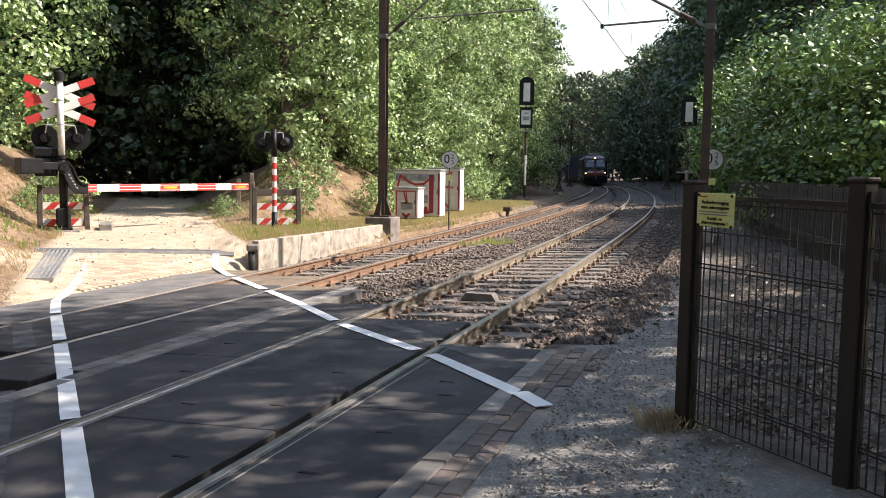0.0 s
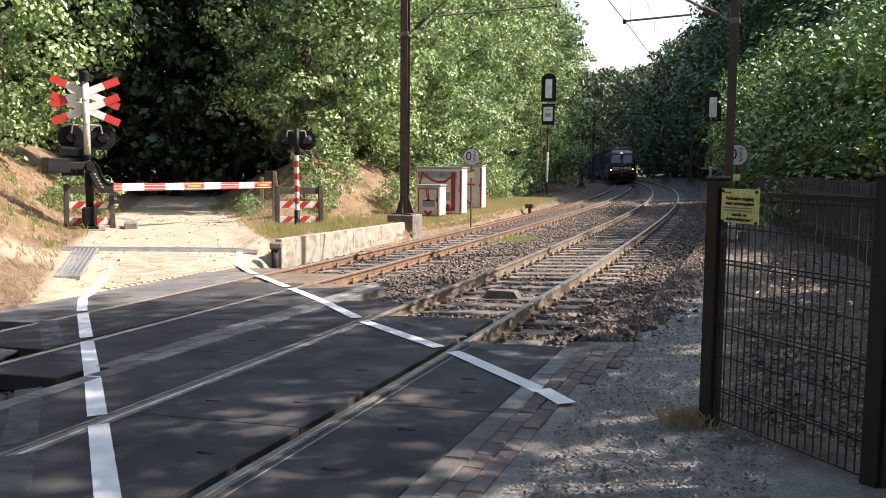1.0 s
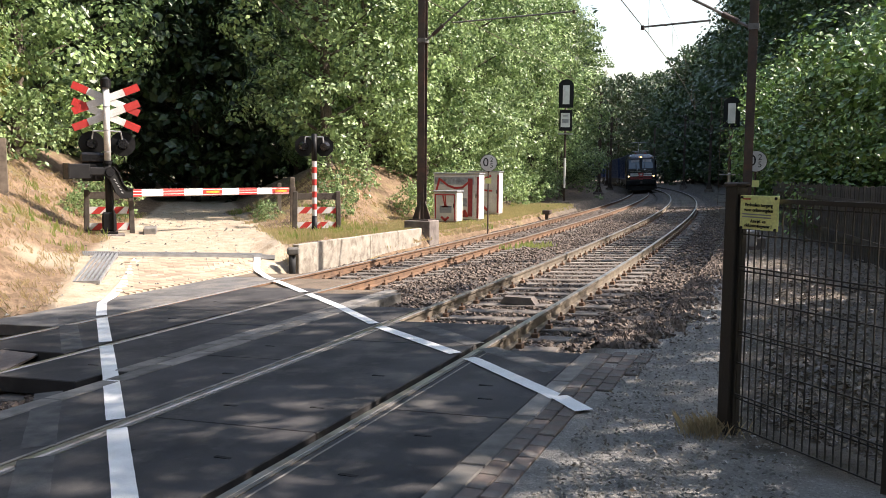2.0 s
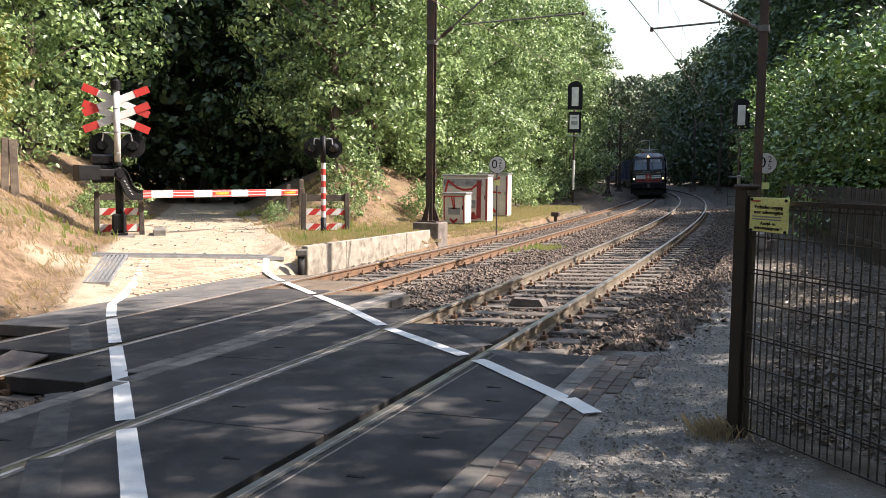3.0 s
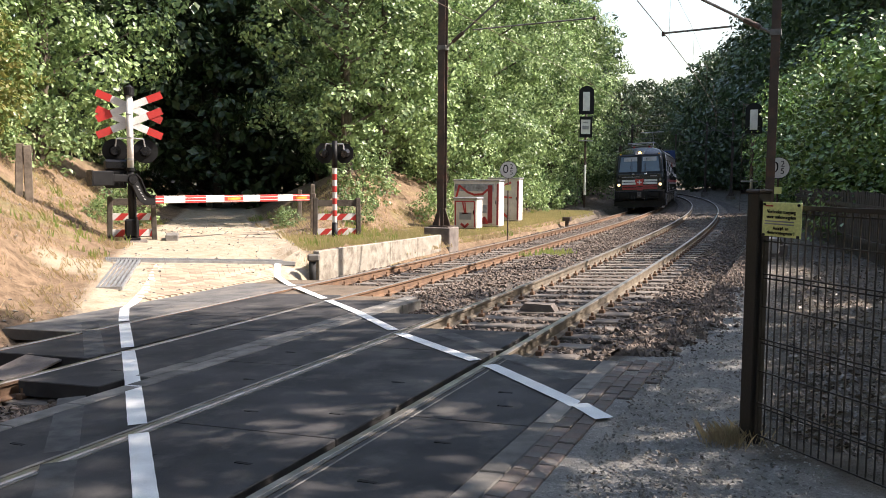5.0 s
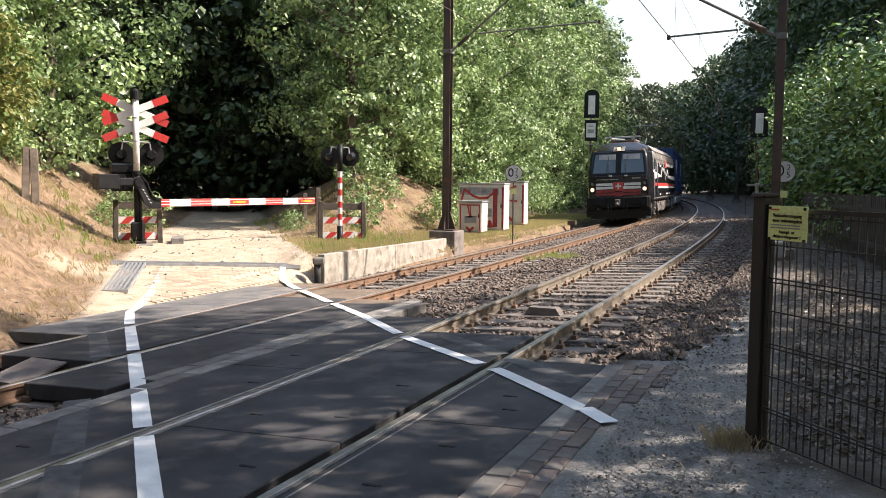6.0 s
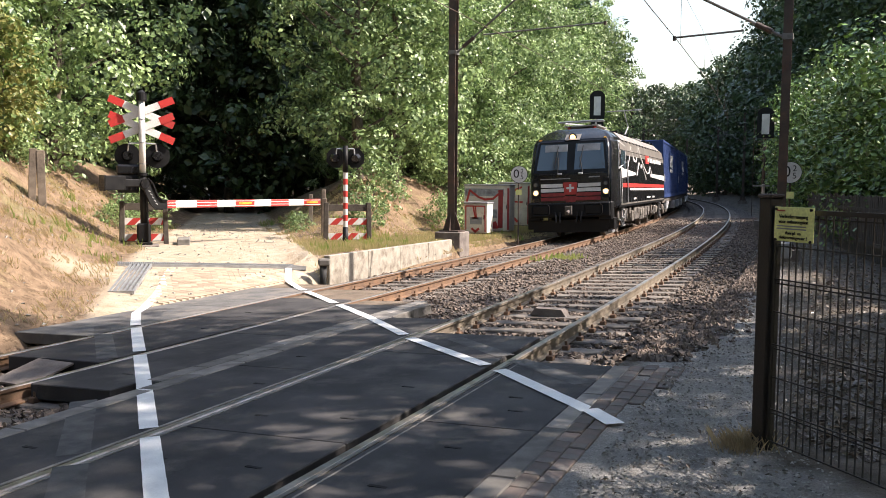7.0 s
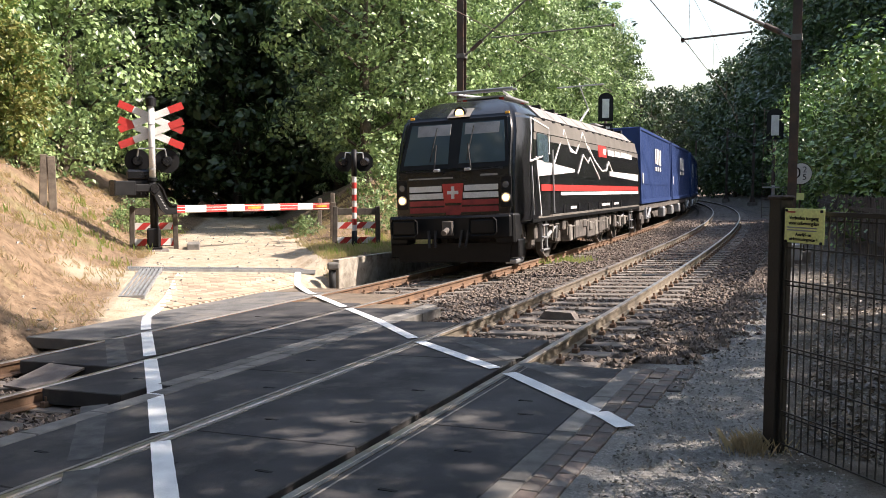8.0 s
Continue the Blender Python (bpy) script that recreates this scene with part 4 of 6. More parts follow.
def build_barrier():
    x, y = -14.87, 15.53
    z = rise(x, y)
    m = facing(x, y, z)
    post = empty("crossing_signal", m, label="railway crossing post with doubled red and white crossbuck", category="crossing signal")
    part("foundation", box(B(), -0.28, 0.34, -0.28, 0.28, -0.4, 0.04, 0.02), M_CONC, post)
    bm = box(B(), -0.19, 0.19, -0.16, 0.16, 0.04, 0.1, 0.01)
    box(bm, -0.16, 0.16, -0.12, 0.12, 0.1, 0.55, 0.04)
    tube(bm, (0.1, -0.13, 0.1), (0.1, -0.13, 0.6), 0.03)
    part("base", bm, M_BLACK, post)
    part("lower_pole", tube(B(), (0, 0, 0.5), (0, 0, 1.72), 0.075, n=16), M_BLACK, post, smooth=True)
    part("pole", tube(B(), (0, 0, 1.72), (0, 0, 3.45), 0.075, n=18), M_WPAINT, post, smooth=True)
    part("bell", tube(tube(B(), (0, 0, 3.45), (0, 0, 3.64), 0.12, n=16), (0, 0, 3.64), (0, 0, 3.7), 0.1, 0.04, 16), M_BLACK, post)
    for zc in (3.2, 2.82):
        cross = part("crossbuck", tube(B(), (-0.02, 0.09, zc - 0.1), (-0.02, 0.09, zc + 0.1), 0.02), M_GALV, post)
        for s in (-1, 1):
            a = s * 23
            off = 0.1 + 0.014 * (s > 0)
            plate = part("arm", box(B(), -0.78, 0.78, -0.008, 0.008, -0.085, 0.085, 0.004, pose(0, off, zc, 0, a, 0)), M_WPAINT, cross)
            for e in (-1, 1):
                bm = B()
                prism(bm, [(e * 0.44, -0.087), (e * 0.79, -0.087), (e * 0.79, 0.087), (e * 0.44, 0.087)], -0.012, 0.012)
                bmesh.ops.transform(bm, matrix=pose(0, off, zc, 0, a, 0), verts=bm.verts)
                part("red_tip", bm, M_RED, plate)
    for s in (-1, 1):
        lamp = part("warning_light", tube(B(), (s * 0.34, 0.2, 2.16), (s * 0.34, 0.23, 2.16), 0.29, n=24), M_BLACK, post, "black round warning light seen from behind")
        part("housing", tube(B(), (s * 0.34, 0.04, 2.16), (s * 0.34, 0.2, 2.16), 0.1, 0.14, 16), M_BLACKGLOSS, lamp)
        bm = tube(B(), (0, 0, 2.46), (s * 0.3, 0.0, 2.44), 0.018, n=8)
        tube(bm, (s * 0.3, 0, 2.44), (s * 0.34, 0.08, 2.2), 0.018, n=8)
        part("bracket", bm, M_GALV, lamp)
    drive = part("drive_box", box(B(), -0.58, -0.09, 0.02, 0.4, 1.28, 1.7, 0.03), M_BLACK, post, "black barrier drive box")
    part("box_lid", box(B(), -0.6, -0.02, 0.0, 0.42, 1.7, 1.95, 0.05), M_BLACKGLOSS, drive)
    for k in range(4):
        part("cooling_rib", box(B(), -0.5 + k * 0.11, -0.46 + k * 0.11, -0.012, 0.02, 1.34, 1.64, 0.004), M_BLACKGLOSS, drive)
    part("conduit", tube(tube(B(), (0.09, -0.06, 0.5), (0.09, -0.06, 1.5), 0.022, n=8), (0.09, -0.06, 1.5), (-0.05, 0.05, 1.66), 0.022, n=8), M_RUBBER, drive)
    part("collar", tube(B(), (0, 0, 1.68), (0, 0, 1.76), 0.1, n=16), M_BLACK, post)
    for zc in (1.95, 2.45, 3.0):
        part("pole_band", tube(B(), (0, 0, zc), (0, 0, zc + 0.03), 0.082, n=16), M_GALV, post)

    # boom, resting level across the path
    tip = Vector((-13.26, 20.54))
    base = Vector((x, y))
    d = tip - base
    bpose = pose(x, y, z + 1.0, 0, 0, math.degrees(math.atan2(d.y, d.x)))
    boom = empty("barrier_boom", bpose, label="lowered red and white level crossing barrier boom", category="barrier boom")
    L = d.length
    part("beam", box(B(), 0.45, L, -0.2, -0.13, -0.09, 0.09, 0.015), M_WPAINT, boom)
    for c, lamp in ((0.03, 0), (0.242, 0), (0.477, 1), (0.71, 0), (0.94, 1)):
        xc = 0.45 + (L - 0.45) * c
        w = 0.3 if c > 0.1 else 0.15
        fld = part("red_field", box(B(), xc - w, xc + w, -0.204, -0.126, -0.094, 0.094, 0.01), M_RED, boom)
        for h in (-0.035, 0.035) if not lamp else (-0.062, 0.062):
            part("white_line", box(B(), xc - w, xc + w, -0.2065, -0.2045, h - 0.008, h + 0.008), M_WPAINT, fld)
        if lamp:
            part("reflector", box(B(), xc - 0.2, xc + 0.2, -0.214, -0.208, -0.028, 0.028, 0.003), M_ORANGE, fld, "amber reflector strip")
    bm = B()
    outer = [(-0.22, 0.62), (-0.02, 0.62), (0.1, 0.5), (0.22, 0.2), (0.34, 0.1), (0.46, 0.1), (0.46, -0.1), (0.2, -0.12), (0.04, 0.02), (-0.1, 0.34), (-0.22, 0.44)]
    prism(bm, outer, -0.26, -0.2)
    arm = part("arm", bm, M_BLACK, boom, "black curved boom arm with white marking")
    part("arm_rim", bar_mesh(outer[1:6], 0.03, 0.05), M_BLACKGLOSS, arm).location = (0, -0.25, 0)
    part("hub", tube(B(), (-0.1, -0.3, 0.5), (-0.1, -0.1, 0.5), 0.11, n=16), M_BLACKGLOSS, arm)
    for k in range(5):
        part("bar", box(B(), -0.03, 0.03, -0.266, -0.262, -0.012, 0.012, 0.0, pose(0.02 + k * 0.045, 0, 0.32 - k * 0.075, 0, 30, 0)), M_GREY, arm)
    part("rear_arm", box(B(), -0.62, -0.2, -0.26, -0.18, 0.42, 0.6, 0.02), M_BLACK, boom)
    weight = part("counterweight", box(B(), -1.12, -0.6, -0.34, -0.1, 0.34, 0.68, 0.02), M_BLACK, boom, "black square counterweight")
    part("weight_plate", box(B(), -1.13, -1.08, -0.35, -0.09, 0.33, 0.69, 0.01), M_BLACKGLOSS, weight)
    part("clamp", box(B(), 0.42, 0.5, -0.24, -0.1, -0.12, 0.12, 0.01), M_BLACK, boom)

    # wooden rest post and others at the far side of the path
    def wood_post(px_, py_, h, w, label, lean=0):
        zz = rise(px_, py_)
        bm = box(B(), -w / 2, w / 2, -w / 2, w / 2, -0.3, h, 0.012)
        for v in bm.verts:
            v.co.x += 0.008 * math.sin(v.co.z * 7)
        ob = part("wooden_post", bm, M_WOOD, None)
        ob.matrix_world = facing(px_, py_, zz) @ pose(0, 0, 0, 0, lean, 0)
        tagged(ob, label, "post")
    wood_post(-13.1, 20.72, 1.1, 0.15, "weathered wooden post on which the barrier boom rests")
    wood_post(-15.75, 24.1, 0.95, 0.13, "weathered wooden post beside the sandy path")
    wood_post(-14.3, 22.6, 1.12, 0.13, "weathered wooden post beside the sandy path")
    wood_post(-17.05, 14.24, 1.2, 0.17, "split weathered wooden post on the dry bank", 2)
    wood_post(-16.9, 14.4, 1.3, 0.18, "split weathered wooden post on the dry bank", -1)


def board_fence(x, y, dirx, diry, width, h, label, posts):
    z = rise(x, y)
    f = empty("board_fence", facing(x, y, z, dirx, diry), label=label, category="fence")
    for s in (-1, 1):
        part("post", box(B(), s * width / 2 - 0.06, s * width / 2 + 0.06, -0.03, 0.1, -0.4, h + 0.06, 0.012, pose(0, 0, 0, 0, s * -1.0, 0)), posts, f)
    part("top_board", box(B(), -width / 2 + 0.06, width / 2 - 0.06, 0.0, 0.03, h - 0.15, h + 0.02, 0.006), posts, f)
    part("bottom_board", box(B(), -width / 2 + 0.06, width / 2 - 0.06, 0.03, 0.05, h - 0.92, h - 0.8, 0.006), posts, f)
    striped(f, -width / 2 + 0.06, width / 2 - 0.06, h - 0.51, h - 0.34, 0.0)
    striped(f, -width / 2 + 0.06, width / 2 - 0.06, h - 0.90, h - 0.73, 0.0)


def build_lamp_post():
    x, y = -11.26, 18.84
    z = rise(x, y)
    p = empty("crossing_lamp", facing(x, y, z), label="striped post with two black warning lights on the lawn", category="warning light")
    part("base", tube(B(), (0, 0, -0.3), (0, 0, 0.42), 0.075, n=14), M_BLACK, p, smooth=True)
    for i in range(9):
        z0 = 0.42 + i * 0.155
        part("band", tube(B(), (0, 0, z0), (0, 0, z0 + 0.155), 0.06, n=16), M_WPAINT if i % 2 == 0 else M_RED, p)
    part("head_pole", tube(B(), (0, 0, 1.815), (0, 0, 2.5), 0.072, n=14), M_BLACK, p, smooth=True)
    for s in (-1, 1):
        bm = B()
        prism(bm, [(s * 0.25 + 0.25 * math.cos(math.pi * (k + 0.5) / 4), 2.19 + 0.27 * math.sin(math.pi * (k + 0.5) / 4)) for k in range(8)], 0.1, 0.115)
        board = part("background_board", bm, M_BLACK, p)
        part("housing", tube(B(), (s * 0.24, -0.04, 2.17), (s * 0.27, 0.1, 2.19), 0.09, 0.14, 14), M_BLACKGLOSS, board)
        bm = tube(B(), (0, 0.0, 2.42), (s * 0.22, 0.0, 2.42), 0.016, n=8)
        tube(bm, (s * 0.22, 0, 2.42), (s * 0.24, 0.0, 2.24), 0.018, n=8)
        part("bracket", bm, M_GALV, board)


build_barrier()
build_lamp_post()
board_fence(-15.14, 15.82, 15.1, -15.8, 1.02, 1.0, "dark post fence with red and white striped boards by the path", M_OLDWOOD)
board_fence(-11.40, 19.19, 13.0, -17.0, 1.14, 0.98, "dark post fence with red and white striped boards by the lamp", M_OLDWOOD)
stub = part("concrete_block", box(B(), -0.15, 0.15, -0.45, 0.45, -0.1, 0.14, 0.02), M_KERB, None)
stub.matrix_world = pose(-14.6, 16.6, rise(-14.6, 16.6), 0, 0, 40)
tagged(stub, "short concrete kerb block lying beside the path", "kerb block")


def build_bollard():
    x, y = -9.06, 14.3
    b = empty("drain_pipe_end", facing(x, y, rise(x, y)), label="short dark drain pipe end with concrete cap at the wall", category="drain pipe")
    part("pipe", tube(B(), (0, 0, -0.3), (0, 0, 0.24), 0.06, 0.07, 12), M_RUBBER, b, smooth=True)
    part("cap", box(B(), -0.1, 0.14, -0.1, 0.1, 0.24, 0.38, 0.03), M_KERB, b)


build_bollard()


# ---- overhead line ----
def build_mast(name, x, y, h, w, arm_to, label, strut=(5.6, 7.4), steady=(0.9, 3.2, 6.3, 6.25), foot=True, z=None):
    z = rise(x, y) if z is None else z
    mast = empty(name, pose(x, y, z), label=label, category="catenary mast")
    if foot:
        part("foot", box(B(), -0.4, 0.4, -0.35, 0.35, -0.5, 0.3, 0.02), M_CONC, mast)
        bm = box(B(), -0.3, 0.3, -0.25, 0.25, 0.3, 0.34)
        for s in (-1, 1):
            prism(bm, [(s * w / 2, 0.34), (s * 0.28, 0.34), (s * w / 2, 0.85)], -0.015, 0.015)
            prism(bm, [(s * w / 2, 0.34), (s * 0.24, 0.34), (s * w / 2, 0.85)], -0.015, 0.015, "x")
        part("base_plate", bm, M_MASTSTEEL, mast)
    bm = B()
    k = w / 2
    prism(bm, [(-k, -k), (k, -k), (k, -k + 0.016), (0.008, -k + 0.016), (0.008, k - 0.016), (k, k - 0.016), (k, k), (-k, k), (-k, k - 0.016), (-0.008, k - 0.016), (-0.008, -k + 0.016), (-k, -k + 0.016)], 0.0, h, "z")
    part("column", bm, M_MASTSTEEL, mast)
    if arm_to:
        s = 1 if arm_to > 0 else -1
        arm = part("cantilever", tube(B(), (s * w / 2, 0, strut[0]), (arm_to, 0, strut[1]), 0.03, n=8), M_GALVDARK, mast)
        grade = (strut[1] - strut[0]) / (abs(arm_to) - w / 2)
        part("insulator", tube(B(), (s * 0.3, 0, strut[0] + grade * (0.3 - w / 2)), (s * 0.62, 0, strut[0] + grade * (0.62 - w / 2)), 0.055, n=10), M_MASTSTEEL, arm)
        part("registration_arm", tube(B(), (s * steady[0], 0, steady[2]), (s * steady[1], 0, steady[3]), 0.022, n=6), M_GALVDARK, arm)
        part("clamp", box(B(), -w / 2 - 0.02, w / 2 + 0.02, -w / 2 - 0.02, w / 2 + 0.02, strut[0] - 0.06, strut[0] + 0.06), M_GALVDARK, arm)
        part("wire_clamp", box(B(), s * steady[1] - 0.03, s * steady[1] + 0.03, -0.04, 0.04, steady[3] - 0.06, steady[3] + 0.03), M_MASTSTEEL, arm)
    return mast


def build_wires():
    for curve, mid, low in ((curve_near, NEAR_U + 0.5, 4.87), (curve_far, FAR_U + 0.1, 5.3)):
        w = empty("contact_line", label="thin overhead contact wire with its carrier wire above the track", category="overhead wire")
        for nm, h, r, sag in (("contact_wire", low, 0.009, 0.0), ("carrier_wire", low + 1.3, 0.004, 0.55)):
            pts = []
            for i in range(0, 40):
                y = -20 + i * 5
                f = ((y - 22) / 48) % 1.0
                pts.append(Vector((along(curve, mid, y), y, h - sag * 4 * f * (1 - f))))
            part(nm, sweep(pts, r, 5), M_MASTSTEEL, w)
        for i in range(0, 24):
            y = -4 + i * 6
            f = ((y - 22) / 48) % 1.0
            if f < 0.02:
                continue
            x = along(curve, mid, y)
            part("dropper", tube(B(), (x, y, low), (x, y, low + 1.3 - 2.2 * f * (1 - f)), 0.004, n=4, caps=False), M_MASTSTEEL, w)


build_mast("catenary_mast", -9.84, 22.44, 9.4, 0.21, 3.2, "brown steel catenary mast on a concrete foot by the lawn", (5.4, 7.8), (0.9, 4.35, 5.85, 5.95))
build_mast("catenary_mast", -0.84, 18.78, 9.0, 0.17, -2.6, "brown steel catenary mast beside the gravel footpath", (4.6, 6.0), (0.85, 2.25, 4.78, 4.72), z=0.1)
for y in (70, 92, 118):
    build_mast("catenary_mast", along(curve_far, FAR_U - 3.2, y), y, 8.5, 0.22, 3.4, "distant grey catenary mast beside the bend", z=-0.2)
    build_mast("catenary_mast", along(curve_near, NEAR_U + 3.4, y + 12), y + 12, 8.5, 0.22, -3.4, "distant grey catenary mast beside the bend", z=0.0)
build_wires()


# ---- cabinets, signals and signs ----
def build_cabinet(x, y, w, d, h, label, lines, name="signal_cabinet"):
    c = empty(name, pose(x, y, rise(x, y)), label=label, category="cabinet")
    part("plinth", box(B(), 0.03, w - 0.03, 0.03, d - 0.03, -0.3, 0.1), M_CONC, c)
    body = part("body", box(B(), 0, w, 0, d, 0.1, h - 0.06, 0.012), M_CABINET, c)
    part("lid", box(B(), -0.03, w + 0.03, -0.03, d + 0.03, h - 0.06, h, 0.012), M_GALV, c, "grey overhanging lid")
    n = 2 if w > 1 else 1
    for i in range(n):
        door = part("door", box(B(), w * i / n + 0.03, w * (i + 1) / n - 0.03, -0.012, 0, 0.16, h - 0.12, 0.006), M_CABINET, c)
        part("handle", box(B(), w * (i + 1) / n - 0.12, w * (i + 1) / n - 0.09, -0.035, -0.012, h * 0.5, h * 0.5 + 0.14, 0.006), M_BLACK, door)
    part("red_edge", box(B(), w - 0.08, w - 0.004, -0.02, -0.013, 0.14, h - 0.14), M_DARKRED, c) if w > 1 else None
    for pts, t in lines:
        bm = bar_mesh(pts, t, 0.004)
        bmesh.ops.translate(bm, verts=bm.verts, vec=(0, -0.016, 0))
        part("painted_line", bm, M_RED, c, "dark red sprayed line")
    if w > 1.5:
        part("grey_band", box(B(), 0.04, w - 0.2, -0.017, -0.013, h - 0.42, h - 0.16), M_CABGREY, c, "grey blue weathered upper band")
        part("red_panel", box(B(), w * 0.76, w * 0.86, -0.021, -0.014, 0.2, h - 0.2), M_DARKRED, c)
        part("grey_panel", box(B(), w * 0.5, w * 0.74, -0.018, -0.013, 0.55, 0.85), M_CABGREY, c)
        part("red_patch", box(B(), w * 0.48, w * 0.74, -0.019, -0.013, 0.17, 0.36), M_DARKRED, c)
    elif w > 1:
        part("red_patch", box(B(), 0.04, w * 0.5, -0.019, -0.013, 0.17, 0.5), M_DARKRED, c)
    if w < 1:
        part("label_plate", box(B(), w * 0.25, w * 0.78, -0.02, -0.014, h * 0.34, h * 0.55), M_GREY, c)
    return c


build_cabinet(-11.85, 28.1, 1.72, 0.55, 1.74, "pale steel cabinet with red sprayed lines and red edge", [([(0.06, 0.95), (0.22, 1.52), (0.55, 1.28), (0.8, 1.2), (1.1, 1.22), (1.3, 1.38)], 0.075), ([(0.12, 1.0), (0.36, 0.98)], 0.08), ([(0.9, 0.2), (1.2, 0.4), (1.3, 0.2)], 0.07), ([(0.1, 1.0), (0.3, 0.9)], 0.05)])
build_cabinet(-11.16, 26.5, 0.82, 0.55, 1.14, "small pale steel cabinet with red sprayed lines", [([(0.06, 0.2), (0.05, 1.0), (0.74, 1.0), (0.76, 0.15)], 0.04), ([(0.32, 0.98), (0.4, 0.62)], 0.05), ([(0.4, 0.98), (0.44, 0.62)], 0.04), ([(0.3, 0.6), (0.5, 0.6)], 0.05), ([(0.28, 0.24), (0.4, 0.14), (0.52, 0.24)], 0.08)], "small_cabinet")
build_cabinet(-12.13, 32.4, 1.3, 0.5, 1.82, "pale steel cabinet with dark red sprayed lines", [([(0.15, 1.65), (0.55, 1.45), (0.95, 1.62)], 0.08), ([(0.3, 1.0), (0.65, 1.25), (0.55, 1.05), (1.0, 1.02)], 0.07), ([(0.1, 0.6), (0.5, 0.5), (0.8, 0.25)], 0.1)])


def build_disc(x, y, h, label, z=None):
    z = rise(x, y) if z is None else z
    s = empty("distance_sign", facing(x, y, z), label=label, category="railway sign")
    part("pole", tube(B(), (0, 0, -0.4), (0, 0, h), 0.025, n=8), M_MASTSTEEL, s)
    disc = part("disc", tube(B(), (0, -0.03, h - 0.27), (0, -0.04, h - 0.27), 0.27, n=32), M_WPAINT, s)
    bm = tube(B(), (0, -0.025, h - 0.27), (0, -0.035, h - 0.27), 0.285, n=32)
    part("rim", bm, M_BLACK, disc)
    letters("0", 0.4, pose(-0.09, -0.044, h - 0.26, 90, 0, 0), M_BLACK, disc)
    letters("2", 0.22, pose(0.1, -0.044, h - 0.17, 90, 0, 0), M_BLACK, disc)
    letters("5", 0.22, pose(0.1, -0.044, h - 0.36, 90, 0, 0), M_BLACK, disc)
    part("plate", box(B(), -0.1, 0.1, -0.035, -0.03, h - 0.95, h - 0.77), M_YELLOW, s, "small yellow plate")


build_disc(-9.31, 26.72, 2.46, "round white sign with black numerals on a pole")
build_disc(-0.88, 24.0, 2.15, "round white sign with black numerals behind the mast")


def build_signal(x, y, h, label, z, lower=True, s=1.0, band=(0.9, 2.6)):
    g = empty("railway_signal", facing(x, y, z), label=label, category="railway signal")
    part("foundation", box(B(), -0.3, 0.3, -0.3, 0.3, -0.4, 0.15, 0.02), M_CONC, g)
    part("pole", tube(B(), (0, 0, 0.15), (0, 0, h - 0.5), 0.06, n=10), M_MASTSTEEL, g, smooth=True)
    part("white_band", tube(B(), (0, 0, band[0]), (0, 0, band[1]), 0.066, n=10), M_WPAINT, g)
    bm = B()
    for e in (-0.17, 0.17):
        tube(bm, (e - 0.24, 0.1, 0.3), (e - 0.24, 0.1, h), 0.012, n=6)
    for i in range(int(h / 0.32)):
        tube(bm, (-0.41, 0.1, 0.4 + i * 0.32), (-0.07, 0.1, 0.4 + i * 0.32), 0.008, n=5)
    part("ladder", bm, M_MASTSTEEL, g)
    bm = B()
    hw, zt = 0.42 * s, h
    prism(bm, [(-hw, zt - 1.6 * s), (hw, zt - 1.6 * s), (hw, zt - 0.35 * s)] + [(hw * math.cos(a), zt - 0.35 * s + 0.35 * s * math.sin(a)) for a in np.linspace(0.3, math.pi - 0.3, 6)] + [(-hw, zt - 0.35 * s)], -0.2, -0.14)
    head = part("signal_head", bm, M_BLACK, g, "black rounded signal head")
    part("white_board", box(B(), -0.19 * s, 0.19 * s, -0.23, -0.205, zt - 1.4 * s, zt - 0.35 * s), M_WPAINT, head, "white upright board")
    if lower:
        low = part("number_board", box(B(), -0.36, 0.36, -0.2, -0.14, zt - 2.9, zt - 1.72, 0.01), M_BLACK, g)
        part("white_field", box(B(), -0.28, 0.24, -0.23, -0.203, zt - 2.7, zt - 1.9), M_WPAINT, low)
        part("bar", box(B(), -0.2, 0.16, -0.236, -0.232, zt - 2.45, zt - 2.25), M_GREY, low)
        part("bar", box(B(), -0.16, 0.1, -0.236, -0.232, zt - 2.1, zt - 2.03), M_GREY, low)
    part("platform", box(B(), -0.4, 0.4, -0.3, 0.3, h - 3.1, h - 3.05), M_GALV, g)


build_signal(-12.05, 47.85, 7.05, "tall black railway signal with white boards on a ladder post", -0.08)
build_signal(-2.3, 36.0, 4.6, "black railway signal with a white board behind the mast", 0.15, False, 0.75, (0.5, 1.6))


def small_box(name, u, y, w, d, h, z, label, curve=curve_near, mat=M_RUST):
    b = empty(name, pose(along(curve, u, y), y, z), label=label, category="trackside box")
    part("body", box(B(), -w / 2, w / 2, -d / 2, d / 2, h * 0.45, h, 0.015), mat, b)
    part("leg", box(B(), -w / 5, w / 5, -d / 5, d / 5, -0.1, h * 0.45), mat, b)


small_box("trackside_box", -8.75, 36.3, 0.34, 0.3, 0.34, -0.3, "small dark rusty box on a stand beside the rail", curve_far, M_MASTSTEEL)
small_box("trackside_box", 0.1, 34.0, 0.5, 0.35, 0.4, 0.05, "small dark box on a stand beside the path", curve_near, M_MASTSTEEL)
small_box("trackside_box", -0.55, 17.6, 0.5, 0.4, 0.55, 0.05, "grey box on the ground beside the mast", curve_near, M_GREY)
bm = B()
prism(bm, [(-0.26, -0.17), (0.26, -0.17), (0.19, -0.07), (-0.19, -0.07)], -0.1, 0.1)
balise = part("track_magnet", bm, M_CONC, None)
balise.matrix_world = pose(along(curve_near, NEAR_U - 0.02, 11.25), 11.25, CANT * (NEAR_U + 4) + 0.01)
